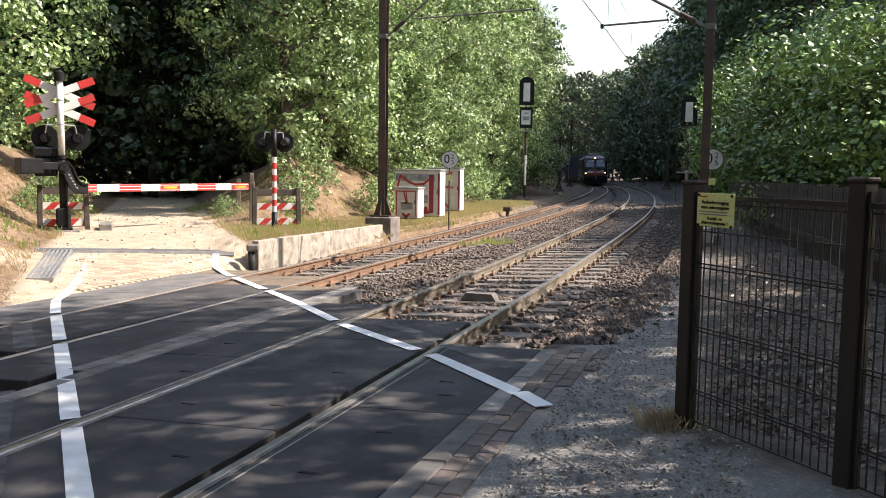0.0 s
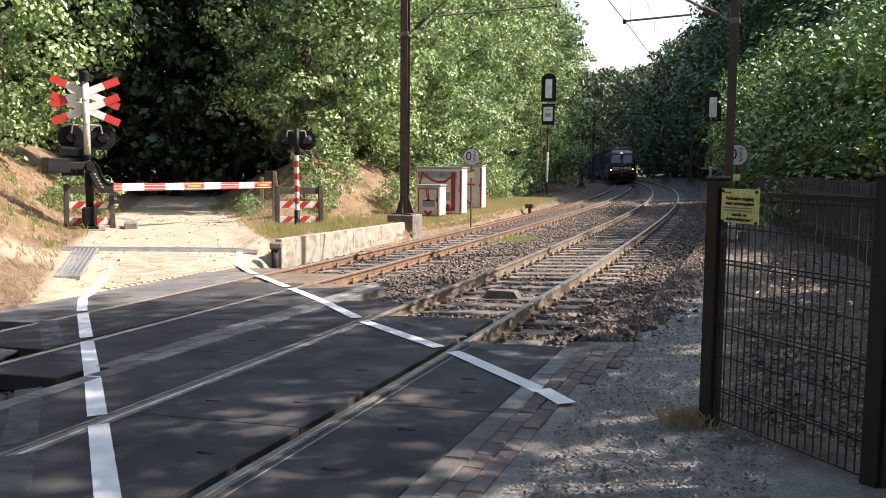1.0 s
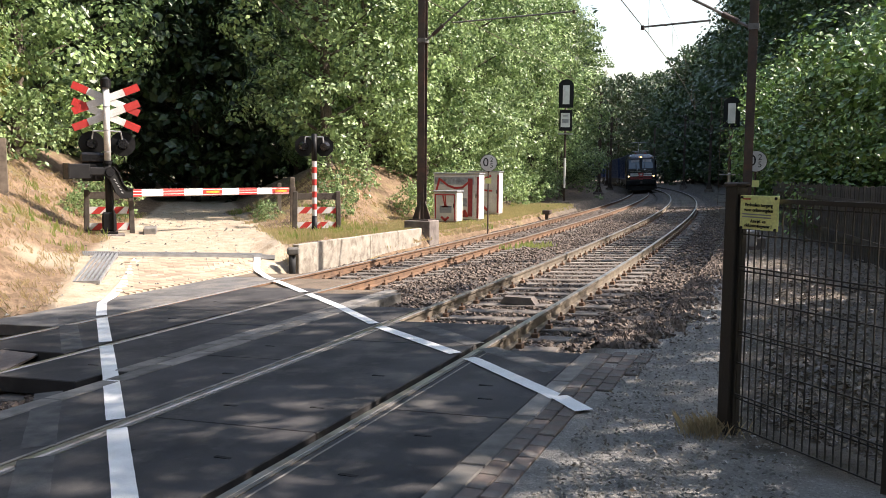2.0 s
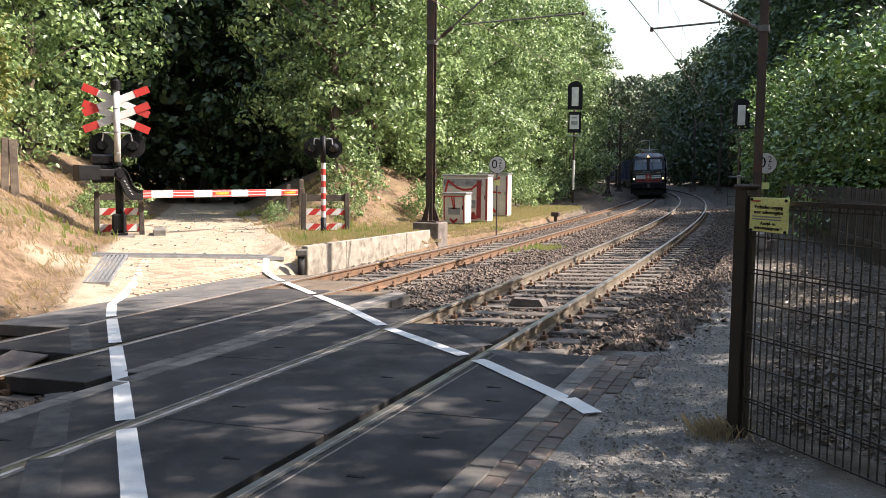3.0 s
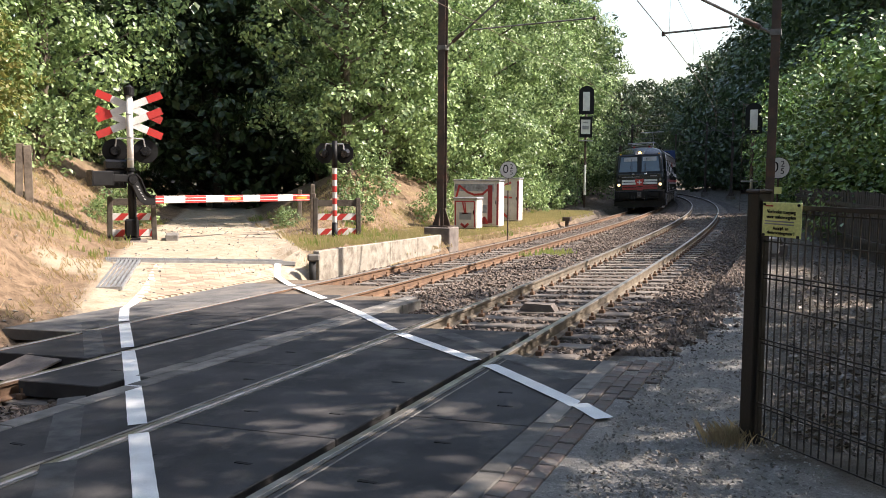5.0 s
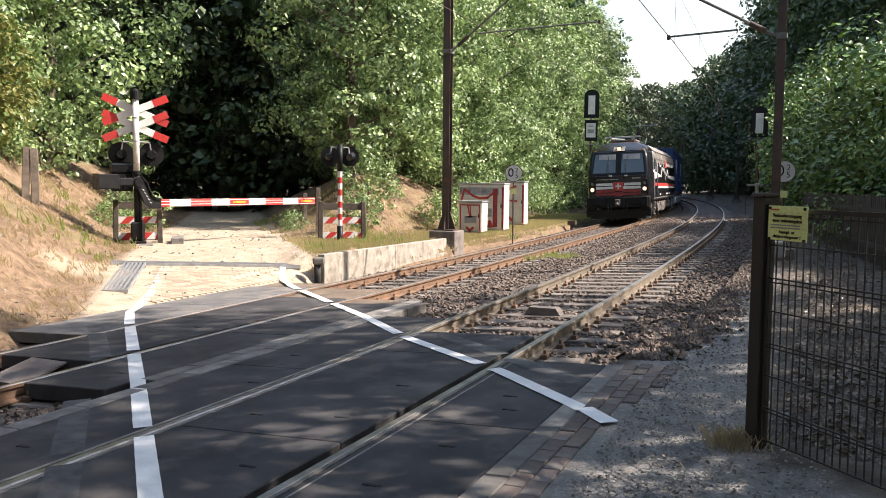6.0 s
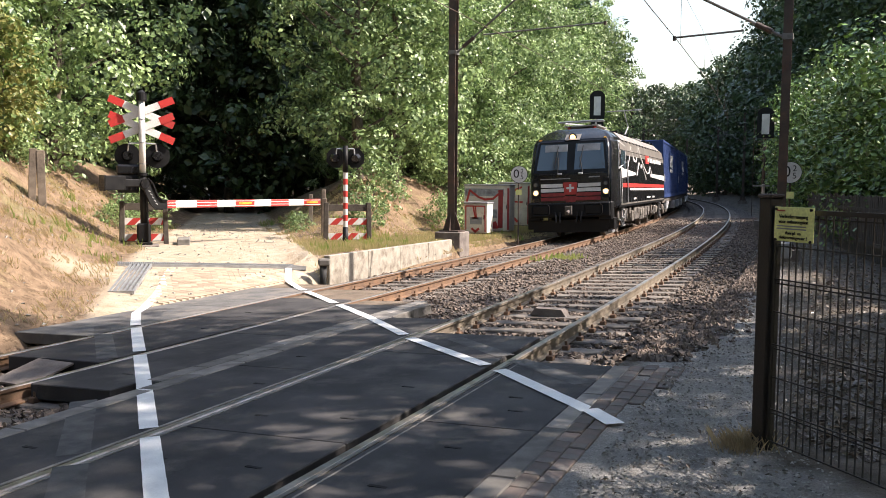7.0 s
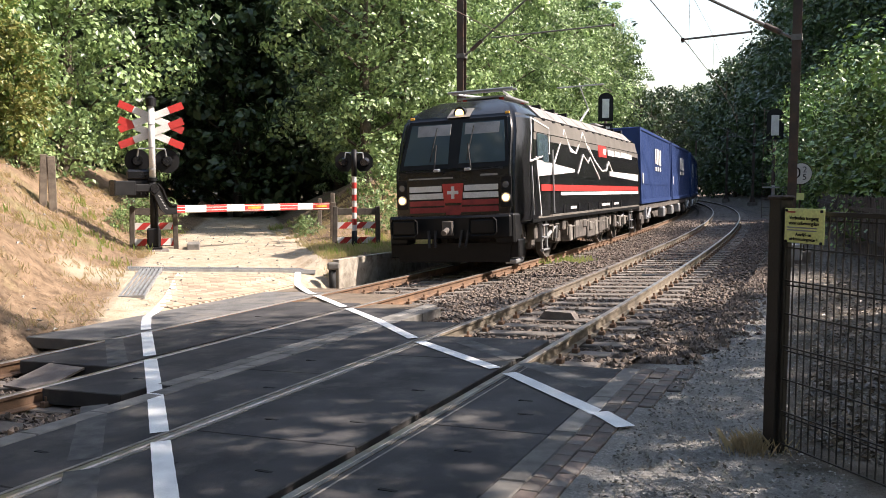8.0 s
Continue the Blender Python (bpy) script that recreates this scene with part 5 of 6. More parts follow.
tagged(balise, "grey sloped box lying between the rails of the near track", "track magnet")
part("end_ramp", box(B(), -0.25, 0.25, -0.3, 0.3, -0.02, 0.0, 0, pose(-7.1, 5.9, -0.2, 12, 0, 0)), M_CONC, crossing)


# ---- gate and fences at the right-hand path ----
def build_mesh_fence():
    a, b = Vector((-0.285, 5.17)), Vector((0.51, 4.35))
    z0 = 0.17
    for i, p in enumerate((a, b, b + (b - a) * 2.0)):
        post = empty("fence_post", pose(p.x, p.y, rise(p.x, p.y), 0, 0, -44), label="dark square steel fence post with grey cap", category="fence post", group="posts of the mesh fence")
        part("post", box(B(), -0.045, 0.045, -0.045, 0.045, -0.4, 1.46, 0.004), M_POST, post)
        part("cap", box(B(), -0.055, 0.055, -0.055, 0.055, 1.46, 1.485, 0.008), M_MASTSTEEL, post)
        part("clamp_strip", box(B(), 0.045, 0.06, -0.02, 0.02, -0.1, 1.42), M_POST, post)
    for k, (p, q) in enumerate(((a, b), (b, b + (b - a) * 2.0))):
        d = (q - p).length
        f = empty("mesh_fence", pose(p.x, p.y, z0, 0, 0, math.degrees(math.atan2(q.y - p.y, q.x - p.x))), label="dark welded wire mesh fence panel between two posts", category="fence")
        n = int((d - 0.12) / 0.05)
        vert = box(B(), -0.003, 0.003, -0.003, 0.003, 0.05, 1.38)
        me = bpy.data.meshes.new("wire")
        vert.to_mesh(me)
        vert.free()
        me.materials.append(M_POST)
        for i in range(n + 1):
            ob = new("wire", me)
            ob.parent, ob.matrix_local = f, pose(0.06 + (d - 0.12) * i / n, 0, 0)
        for i in range(8):
            h = 0.06 + i * 0.187
            part("cross_wire", box(B(), 0.05, d - 0.05, -0.011, -0.004, h - 0.004, h + 0.004), M_POST, f)
            if i in (1, 3, 5, 7):
                part("cross_wire", box(B(), 0.05, d - 0.05, 0.004, 0.011, h - 0.03, h - 0.022), M_POST, f)
        part("top_rail", box(B(), 0.05, d - 0.05, -0.012, 0.012, 1.37, 1.39), M_POST, f)
    sign = empty("warning_sign", pose(a.x, a.y, z0, 0, 0, math.degrees(math.atan2(b.y - a.y, b.x - a.x))) @ pose(0, -0.035, 0), label="yellow Dutch no-trespassing sign fixed to the mesh fence", category="sign")
    plate = part("plate", box(B(), 0.078, 0.372, -0.006, 0, 1.215, 1.405, 0.002), M_YELLOW, sign)
    part("bar", box(B(), 0.10, 0.16, -0.0085, -0.0065, 1.38, 1.388), M_RED, plate)
    for text, h, s in (("Verboden toegang", 1.352, 0.029), ("voor onbevoegden", 1.324, 0.029), ("Aanrijd- en", 1.262, 0.026), ("elektrocutiegevaar !", 1.237, 0.026)):
        letters(text, s, pose(0.225, -0.0085, h, 90, 0, 0), M_BLACK, plate)
    for h in (1.296, 1.281):
        part("bar", box(B(), 0.10, 0.32, -0.0085, -0.0065, h, h + 0.007), M_GREY, plate)
    for x in (0.095, 0.355):
        for h in (1.222, 1.392):
            part("bolt", tube(B(), (x, -0.006, h), (x, -0.013, h), 0.008, n=8), M_BLACK, plate)


def build_board_fence():
    f = empty("wooden_fence", label="dark old wooden board fence along the hedge", category="fence")
    pts = [Vector((2.4, 9.0)), Vector((1.45, 14.6)), Vector((0.55, 20.5)), Vector((-0.1, 27.0)), Vector((-0.6, 34.0))]
    rnd = random.Random(6)
    for a, b in zip(pts, pts[1:]):
        d = (b - a).length
        n = int(d / 0.16)
        m0 = math.degrees(math.atan2(b.y - a.y, b.x - a.x))
        for i in range(n):
            p = a.lerp(b, (i + 0.5) / n)
            h = 1.28 + rnd.uniform(-0.03, 0.03)
            ob = part("board", box(B(), -0.072, 0.072, -0.012, 0.012, -0.1, h, 0.004), M_DARKWOOD, f)
            ob.matrix_local = pose(p.x, p.y, rise(p.x, p.y), 0, rnd.uniform(-1, 1), m0)
        z = rise(*a.lerp(b, 0.5))
        for h in (0.35, 1.0):
            ob = part("rail", box(B(), 0, d, 0.014, 0.05, h - 0.04, h + 0.04), M_DARKWOOD, f)
            ob.matrix_local = pose(a.x, a.y, z, 0, 0, m0)


build_mesh_fence()
build_board_fence()


# ---- grass, weeds and litter ----
M_DRYGRASS = leaf_material("dry_grass_blade", (0.60, 0.49, 0.29), (0.40, 0.31, 0.18), 0.35)
M_GREENGRASS = leaf_material("green_grass_blade", (0.20, 0.30, 0.07), (0.42, 0.42, 0.14), 0.4)
M_LITTER = leaf_material("fallen_leaf", (0.19, 0.145, 0.1), (0.06, 0.048, 0.036), 0.05)
M_PEBBLE = material("pebble", (0.32, 0.305, 0.28), 0.9, tint=(0.14, 0.135, 0.12), scale=20, fine=90, bump=0.3, per="island")


M_LAWN = leaf_material("golden_grass_blade", (0.62, 0.52, 0.26), (0.42, 0.4, 0.17), 0.4)


def grass(name, count, pick, place, h, mat, label, lean_=0.5, wide=0.012):
    rnd = random.Random(len(name) * 7)
    verts, faces = [], []
    while count:
        x, y = place(rnd)
        if not pick(x, y, rnd):
            continue
        z = rise(x, y)
        count -= 1
        for _ in range(5):
            a = rnd.uniform(0, 6.28)
            hh = h * rnd.uniform(0.4, 1.25)
            bx, by = x + rnd.gauss(0, 0.05), y + rnd.gauss(0, 0.05)
            tx, ty = math.cos(a) * hh * lean_ * rnd.random(), math.sin(a) * hh * lean_ * rnd.random()
            w = wide * rnd.uniform(0.6, 1.4)
            k = len(verts)
            verts += [(bx - w, by, z - 0.02), (bx + w, by, z - 0.02), (bx + tx * 0.5 + w * 0.6, by + ty * 0.5, z + hh * 0.6), (bx + tx, by + ty, z + hh)]
            faces += [(k, k + 1, k + 2), (k, k + 2, k + 3)]
    return tagged(raw(name, verts, faces, mat), label, "grass", kind="stuff")


def lawn_place(r):
    y = r.uniform(14.3, 46)
    return curve_far(y) - 9.15 - abs(r.gauss(0, 1.6)), y


def bank_place(r):
    return r.uniform(-24, -9.3), r.uniform(6, 30)


def on_path(x, y):
    return -side(x, y, (-9.1, 14.0), (-20.5, 27.6)) < 0.15 and side(x, y, (-8.8, 8.3), (-22, 25.0)) < 0.25


patch = lambda x, y, f: noise.noise(Vector((x * f, y * f, 7)))
grass("dry_grass", 11000, lambda x, y, r: not on_path(x, y), lawn_place, 0.1, M_LAWN, "dry straw-coloured grass on the lawn beside the track", 0.7, 0.007)
grass("bank_grass", 4500, lambda x, y, r: not on_path(x, y) and patch(x, y, 0.7) > -0.15 and side(x, y, (-10.0, 8.4), (-15.6, 15.6)) < 7, bank_place, 0.10, M_DRYGRASS, "dry trampled grass on the sandy banks", 1.6)
grass("green_weeds", 350, lambda x, y, r: not on_path(x, y) and patch(x, y, 0.45) > 0.18, lambda r: bank_place(r) if r.random() < 0.85 else lawn_place(r), 0.2, M_GREENGRASS, "green weeds and grass tufts on the banks", 0.7, 0.02)
grass("grass_tuft", 110, lambda x, y, r: True, lambda r: (-0.40 + r.gauss(0, 0.05), 5.15 + r.gauss(0, 0.05)), 0.1, M_DRYGRASS, "pale dry grass tuft at the foot of the gate post", 0.9, 0.0012)
grass("track_weeds", 25, lambda x, y, r: True, lambda r: (-5.3 + r.gauss(0, 0.25) + curve_far(19), 19.5 + r.gauss(0, 0.3)), 0.12, M_GREENGRASS, "green weeds growing in the ballast between the tracks", 0.8, 0.012)


def litter(name, count, place, size, mat, label, flat=True):
    rnd = random.Random(len(name))
    verts, faces = [], []
    for _ in range(count):
        x, y = place(rnd)
        z = rise(x, y)
        s = size * rnd.uniform(0.5, 1.5)
        e = Euler((rnd.uniform(-0.6, 0.6), rnd.uniform(-0.6, 0.6), rnd.uniform(0, 6.3))).to_matrix()
        k = len(verts)
        if flat:
            for p in ((-1, 0, 0), (0, -0.55, 0.25), (1, 0, 0), (0, 0.55, 0.25)):
                v = e @ (Vector(p) * s)
                verts.append((x + v.x, y + v.y, z + 0.03 + v.z))
            faces.append((k, k + 1, k + 2, k + 3))
        else:
            for p in ((1, 0, 0), (-0.5, 0.8, 0), (-0.5, -0.8, 0), (0, 0, 0.7)):
                v = e @ (Vector(p) * s * rnd.uniform(0.7, 1.2))
                verts.append((x + v.x, y + v.y, z + 0.015 + v.z))
            faces += [(k, k + 1, k + 3), (k + 1, k + 2, k + 3), (k + 2, k, k + 3)]
    return tagged(raw(name, verts, faces, mat), label, "litter", kind="stuff")


def path_place(r):
    y = 2.0 + 22 * r.random() ** 1.7
    return r.uniform(-1.1, -0.1 + 0.05 * y) + curve_near(y), y


def under_hedge(r):
    y = 3.0 + 22 * r.random() ** 1.5
    return max(0.0, (5.4 - y) * 1.0) - 0.15 + abs(r.gauss(0, 0.13 * y)), y


litter("fallen_leaves", 12000, under_hedge, 0.026, M_LITTER, "brown fallen leaves under the hedge and fence")
litter("path_leaves", 1600, path_place, 0.016, M_LITTER, "scattered brown leaves on the gritty path")
litter("path_pebbles", 12000, path_place, 0.013, M_PEBBLE, "small pale pebbles in the gritty path", False)
litter("bank_stones", 1600, bank_place, 0.03, M_PEBBLE, "small stones and clods on the sandy bank", False)


# ---- train ----
TRAIN_SPEED, TRAIN_END = 11.2, 16.4


def train_pose(y, base=4.0):
    slope = math.degrees(math.atan2(curve_far(y + base) - curve_far(y - base), 2 * base))
    return pose(along(curve_far, FAR_U, y), y, CANT * (FAR_U + 4), 0, -math.degrees(math.atan(CANT)), -slope)


LEVELS = [(0.98, 1.46), (1.3, 1.49), (2.15, 1.5), (2.95, 1.47), (3.3, 1.41), (3.58, 1.12), (3.72, 0.72)]
LOCO = 14.6


def lean(z):
    """How far the cab's front lies back at a height."""
    return 0.05 * max(0, z - 1.3) + (0.30 * (z - 2.15) if z > 2.15 else 0) + (1.3 * (z - 3.3) if z > 3.3 else 0)


def wheelset(parent, y, r=0.56):
    w = part("wheelset", tube(B(), (-0.75, 0, 0), (0.75, 0, 0), 0.09, n=10), M_GRIME, parent)
    for s in (-1, 1):
        bm = tube(B(), (s * 0.72, 0, 0), (s * 0.85, 0, 0), r, n=28)
        tube(bm, (s * 0.70, 0, 0), (s * 0.72, 0, 0), r + 0.03, n=28)
        wh = part("wheel", bm, M_GRIME, w)
        bm = tube(B(), (s * 0.851, 0, 0), (s * 0.858, 0, 0), r * 0.72, n=20)
        part("wheel_disc", bm, M_BLACK, w)
    bm = B()
    for k in range(6):
        a = k * math.pi / 3
        for s in (-1, 1):
            box(bm, s * 0.855 - 0.004, s * 0.855 + 0.004, r * 0.3, r * 0.62, -0.03, 0.03, 0, Matrix.Rotation(a, 4, "X"))
    part("wheel_marks", bm, M_GALV, w)
    w.location = (0, y, r)
    return w


def bogie(parent, y, half, sets, r=0.56):
    b = part("bogie_frame", box(B(), -1.12, -0.98, y - half - 0.5, y + half + 0.5, 0.5, 0.78, 0.03), M_GRIME, parent)
    part("bogie_beam", box(B(), 0.98, 1.12, y - half - 0.5, y + half + 0.5, 0.5, 0.78, 0.03), M_GRIME, b)
    for s in (-1, 1):
        for e in (-half, half):
            part("axle_box", box(B(), s * 1.05 - 0.12, s * 1.05 + 0.12, y + e - 0.2, y + e + 0.2, r - 0.2, r + 0.18, 0.05), M_GRIME, b)
            part("spring", tube(B(), (s * 1.2, y + e * 0.6, 0.5), (s * 1.2, y + e * 0.6, 0.95), 0.09, n=10), M_GALV, b)
        part("damper", tube(B(), (s * 1.28, y - 0.5, 0.55), (s * 1.28, y + 0.6, 0.88), 0.05, n=8), M_GALV, b)
    for e in (-half, half):
        sets.append((wheelset(parent, y + e, r), y + e, r))


def build_locomotive():
    loco = empty("locomotive", label="black electric locomotive with red and white stripes and mountain lines", category="locomotive")
    bm = B()
    rings = []
    for y0, narrow, slanted, drop in ((0.0, 0.885, 1, 0.0), (0.2, 0.95, 1, 0.0), (0.55, 1.0, 0.75, 0.0), (1.5, 1.0, 0.0, 0.0), (LOCO - 1.2, 1.0, 0.0, 0), (LOCO - 0.1, 1.0, -0.9, 0), (LOCO, 0.93, -1, 0)):
        ring = []
        for s in (-1, 1):
            ring.append([bm.verts.new((s * w * narrow, y0 + slanted * lean(z), z)) for z, w in LEVELS])
        rings.append(ring)
    n = len(LEVELS)
    for a, b in zip(rings, rings[1:]):
        for k in (0, 1):
            for i in range(n - 1):
                bm.faces.new((a[k][i], b[k][i], b[k][i + 1], a[k][i + 1]))
        bm.faces.new((a[0][-1], b[0][-1], b[1][-1], a[1][-1]))
        bm.faces.new((a[0][0], b[0][0], b[1][0], a[1][0]))
    for r in (rings[0], rings[-1]):
        for i in range(n - 1):
            bm.faces.new((r[0][i], r[1][i], r[1][i + 1], r[0][i + 1]))
    bmesh.ops.recalc_face_normals(bm, faces=bm.faces[:])
    bmesh.ops.bevel(bm, geom=[e for e in bm.edges if e.calc_face_angle(0) > 0.35], offset=0.07, segments=3, affect="EDGES")
    body = part("body", bm, M_BLACKGLOSS, loco, "glossy black cab and body shell", smooth=True)
    body.data.set_sharp_from_angle(angle=radians(38))

    def front(x0, x1, z0, z1, mat, name, proud=0.012, parent=None, x0t=None, x1t=None, label=""):
        """A plate lying on the slanting front."""
        bm = B()
        x0t, x1t = x0 if x0t is None else x0t, x1 if x1t is None else x1t
        v = []
        for d in (proud, -0.03):
            for x, z in ((x0, z0), (x1, z0), (x1t, z1), (x0t, z1)):
                v.append(bm.verts.new((x, lean(z) - d, z)))
        bm.faces.new(v[:4])
        bm.faces.new(v[:3:-1])
        for i in range(4):
            bm.faces.new((v[i], v[i + 4], v[(i + 1) % 4 + 4], v[(i + 1) % 4]))
        bmesh.ops.recalc_face_normals(bm, faces=bm.faces[:])
        return part(name, bm, mat, parent or loco, label)

    surround = front(-1.25, 1.25, 2.2, 3.26, M_BLACK, "windscreen_surround", 0.008, None, -1.12, 1.12)
    front(-1.16, -0.12, 2.3, 3.18, M_GLASS, "windscreen", 0.02, surround, -1.06, -0.14)
    front(0.12, 1.16, 2.3, 3.18, M_GLASS, "windscreen", 0.02, surround, 0.14, 1.06)
    for s in (-1, 1):
        front(s * 0.55 - 0.35, s * 0.55 + 0.42, 2.92, 3.16, M_GREY, "sun_blind", 0.023, surround)
        x = s * 0.42
        bm = tube(B(), (x, lean(2.2) - 0.05, 2.18), (x - s * 0.12 if s > 0 else x, lean(2.7) - 0.05, 2.72), 0.015, n=6)
        tube(bm, (x - 0.12, lean(2.4) - 0.05, 2.36), (x - 0.02, lean(3.1) - 0.045, 3.1), 0.012, n=6)
        part("wiper", bm, M_RUBBER, surround)
    panel = front(-1.2, 1.2, 1.62, 2.14, M_BLACKGLOSS, "nose_panel", 0.01, None, -1.24, 1.24)
    front(-1.02, 0.0, 1.99, 2.02, M_GREY, "bar", 0.014, panel)
    front(0.62, 1.0, 2.02, 2.06, M_GREY, "bar", 0.014, panel)
    for s in (-1, 1):
        for k, (z0, z1, mat, nm) in enumerate(((1.72, 1.84, M_WPAINT, "white_stripe"), (1.565, 1.685, M_WPAINT, "white_stripe"), (1.42, 1.53, M_DARKRED, "red_stripe"), (1.27, 1.385, M_DARKRED, "red_stripe"))):
            inner = 0.26 - 0.035 * k
            a, b = s * inner, s * 1.01
            x0, x1 = min(a, b), max(a, b)
            front(x0, x1, z0, z1, mat, nm, 0.022, None, x0, x1)
        lamp = front(min(s * 1.06, s * 1.30), max(s * 1.06, s * 1.30), 1.36, 1.98, M_BLACK, "headlight", 0.016, None, min(s * 1.08, s * 1.29), max(s * 1.08, s * 1.29), "black headlight unit with lit lamp")
        zz = 1.55
        part("lamp_glow", tube(B(), (s * 1.18, lean(zz) - 0.05, zz), (s * 1.18, lean(zz) - 0.02, zz), 0.075, n=20), M_GLOW, lamp, "glowing warm lamp")
        part("lamp_ring", tube(B(), (s * 1.18, lean(zz) - 0.03, zz), (s * 1.18, lean(zz), zz), 0.105, n=20), M_GALV, lamp)
        part("lens", tube(B(), (s * 1.18, lean(1.8) - 0.03, 1.82), (s * 1.18, lean(1.8), 1.82), 0.07, n=16), M_GLASS, lamp)
    shield = front(-0.2, 0.2, 1.47, 1.88, M_RED, "shield", 0.03, None, -0.24, 0.24, "red shield with a white cross")
    front(-0.16, 0.16, 1.22, 1.42, M_DARKRED, "shield_foot", 0.024, shield, -0.2, 0.2)
    front(-0.035, 0.035, 1.56, 1.82, M_WPAINT, "cross", 0.034, shield)
    front(-0.13, 0.13, 1.655, 1.725, M_WPAINT, "cross", 0.035, shield)
    top = part("top_light", tube(B(), (0, lean(3.4) - 0.06, 3.4), (0, lean(3.4) + 0.1, 3.4), 0.14, n=20), M_BLACK, loco)
    part("lamp_glow", tube(B(), (0, lean(3.4) - 0.075, 3.4), (0, lean(3.4) - 0.061, 3.4), 0.095, n=20), M_GLOW, top)
    front(-0.26, 0.26, 3.31, 3.52, M_ROOF, "lamp_plate", 0.008, top)

    for s in (-1, 1):
        part("front_step", box(B(), s * 0.35 - 0.07, s * 0.35 + 0.07, lean(2.17) - 0.09, lean(2.17), 2.13, 2.2, 0.015), M_GALV, surround)
        part("corner_mark", box(B(), s * 1.1 - 0.05, s * 1.1 + 0.05, lean(3.34) - 0.02, lean(3.34) + 0.02, 3.31, 3.37, 0.01), M_ORANGE, loco)
        part("upper_rail", tube(B(), (s * 0.2, lean(2.14) - 0.06, 2.13), (s * 1.05, lean(2.14) - 0.06, 2.16), 0.013, n=6), M_BLACK, surround)
    for z in (1.395, 1.55, 1.7):
        front(-1.02, 1.02, z - 0.006, z + 0.006, M_BLACK, "grille_joint", 0.016)

    # buffer beam, snow plough and couplings
    beam = part("buffer_beam", box(B(), -1.36, 1.36, -0.28, 0.5, 0.72, 1.2, 0.04), M_BLACK, loco)
    for s in (-1, 1):
        bf = part("buffer", tube(B(), (s * 0.87, -0.28, 0.98), (s * 0.87, -0.6, 0.98), 0.13, n=16), M_BLACK, loco)
        part("buffer_head", box(B(), s * 0.87 - 0.3, s * 0.87 + 0.3, -0.66, -0.6, 0.8, 1.16, 0.06), M_BLACK, bf)
        part("corner_block", box(B(), s * 1.2 - 0.22, s * 1.2 + 0.22, -0.22, 0.2, 0.6, 1.22, 0.04), M_BLACK, beam)
        part("step", box(B(), s * 1.3 - 0.16, s * 1.3 + 0.16, -0.1, 0.35, 0.32, 0.68, 0.02), M_BLACK, beam)
    part("coupling", box(tube(B(), (0, -0.6, 0.85), (0, -0.2, 0.98), 0.06, n=8), -0.12, 0.12, -0.4, -0.28, 0.8, 1.1, 0.02), M_GRIME, beam)
    for x in (-0.45, -0.3, 0.3, 0.45):
        part("brake_hose", tube(B(), (x, -0.32, 0.9), (x * 0.9, -0.42, 0.55), 0.03, n=8), M_RUBBER, beam)
    bm = B()
    prism(bm, [(-1.25, 0.22), (1.25, 0.22), (1.3, 0.62), (-1.3, 0.62)], -0.12, -0.06)
    plough = part("plough", bm, M_BLACK, loco)
    bm = box(B(), 1.15, 1.4, -0.1, 0.4, 0.18, 0.28, 0.02)
    part("plough_tip", bm, M_GALV, plough)

    # side towards the road: panels, stripes and mountain lines
    def side_poly(pts, mat, name, proud=0.012, parent=None, label=""):
        bm = B()
        fs = []
        vs = []
        for d in (proud, -0.03):
            vs.append([bm.verts.new((side_x(z) + d, y, z)) for y, z in pts])
        bm.faces.new(vs[0])
        bm.faces.new(vs[1][::-1])
        for i in range(len(pts)):
            j = (i + 1) % len(pts)
            bm.faces.new((vs[0][i], vs[1][i], vs[1][j], vs[0][j]))
        bmesh.ops.recalc_face_normals(bm, faces=bm.faces[:])
        return part(name, bm, mat, parent or loco, label)

    def side_x(z):
        for (z0, w0), (z1, w1) in zip(LEVELS, LEVELS[1:]):
            if z <= z1:
                return w0 + (w1 - w0) * (z - z0) / (z1 - z0)
        return LEVELS[-1][1]

    def side_line(pts, w, mat, name, proud=0.02, parent=None):
        bm = B()
        for (ya, za), (yb, zb) in zip(pts, pts[1:]):
            a, b = Vector((ya, za)), Vector((yb, zb))
            t = (b - a).normalized()
            q = Vector((-t.y, t.x)) * w / 2
            vs = [[bm.verts.new((side_x(p.y) + d, p.x, p.y)) for p in (a - q - t * w * 0.3, b - q + t * w * 0.3, b + q + t * w * 0.3, a + q - t * w * 0.3)] for d in (proud, -0.01)]
            bm.faces.new(vs[0])
            for i in range(4):
                bm.faces.new((vs[0][i], vs[1][i], vs[1][(i + 1) % 4], vs[0][(i + 1) % 4]))
        bmesh.ops.recalc_face_normals(bm, faces=bm.faces[:])
        return part(name, bm, mat, parent or loco)

    E_ = LOCO
    wall = side_poly([(1.35, 1.05), (E_ - 0.35, 1.05), (E_ - 0.35, 2.94), (1.1, 2.94)], M_LITSIDE, "side_panel", 0.006, None, "brown grey side panel, colour lightened for sunlight")
    side_poly([(1.2, 2.96), (E_ - 0.5, 2.96), (E_ - 0.6, 3.29), (1.4, 3.29)], M_LITSIDE, "upper_panel", 0.006)
    side_poly([(1.5, 1.66), (E_ - 0.6, 1.62), (E_ - 0.6, 1.76), (1.5, 1.81)], M_RED, "red_stripe", 0.018)
    side_poly([(3.2, 1.55), (E_ - 0.6, 1.50), (E_ - 0.6, 1.60), (3.2, 1.63)], M_WPAINT, "white_stripe", 0.018)
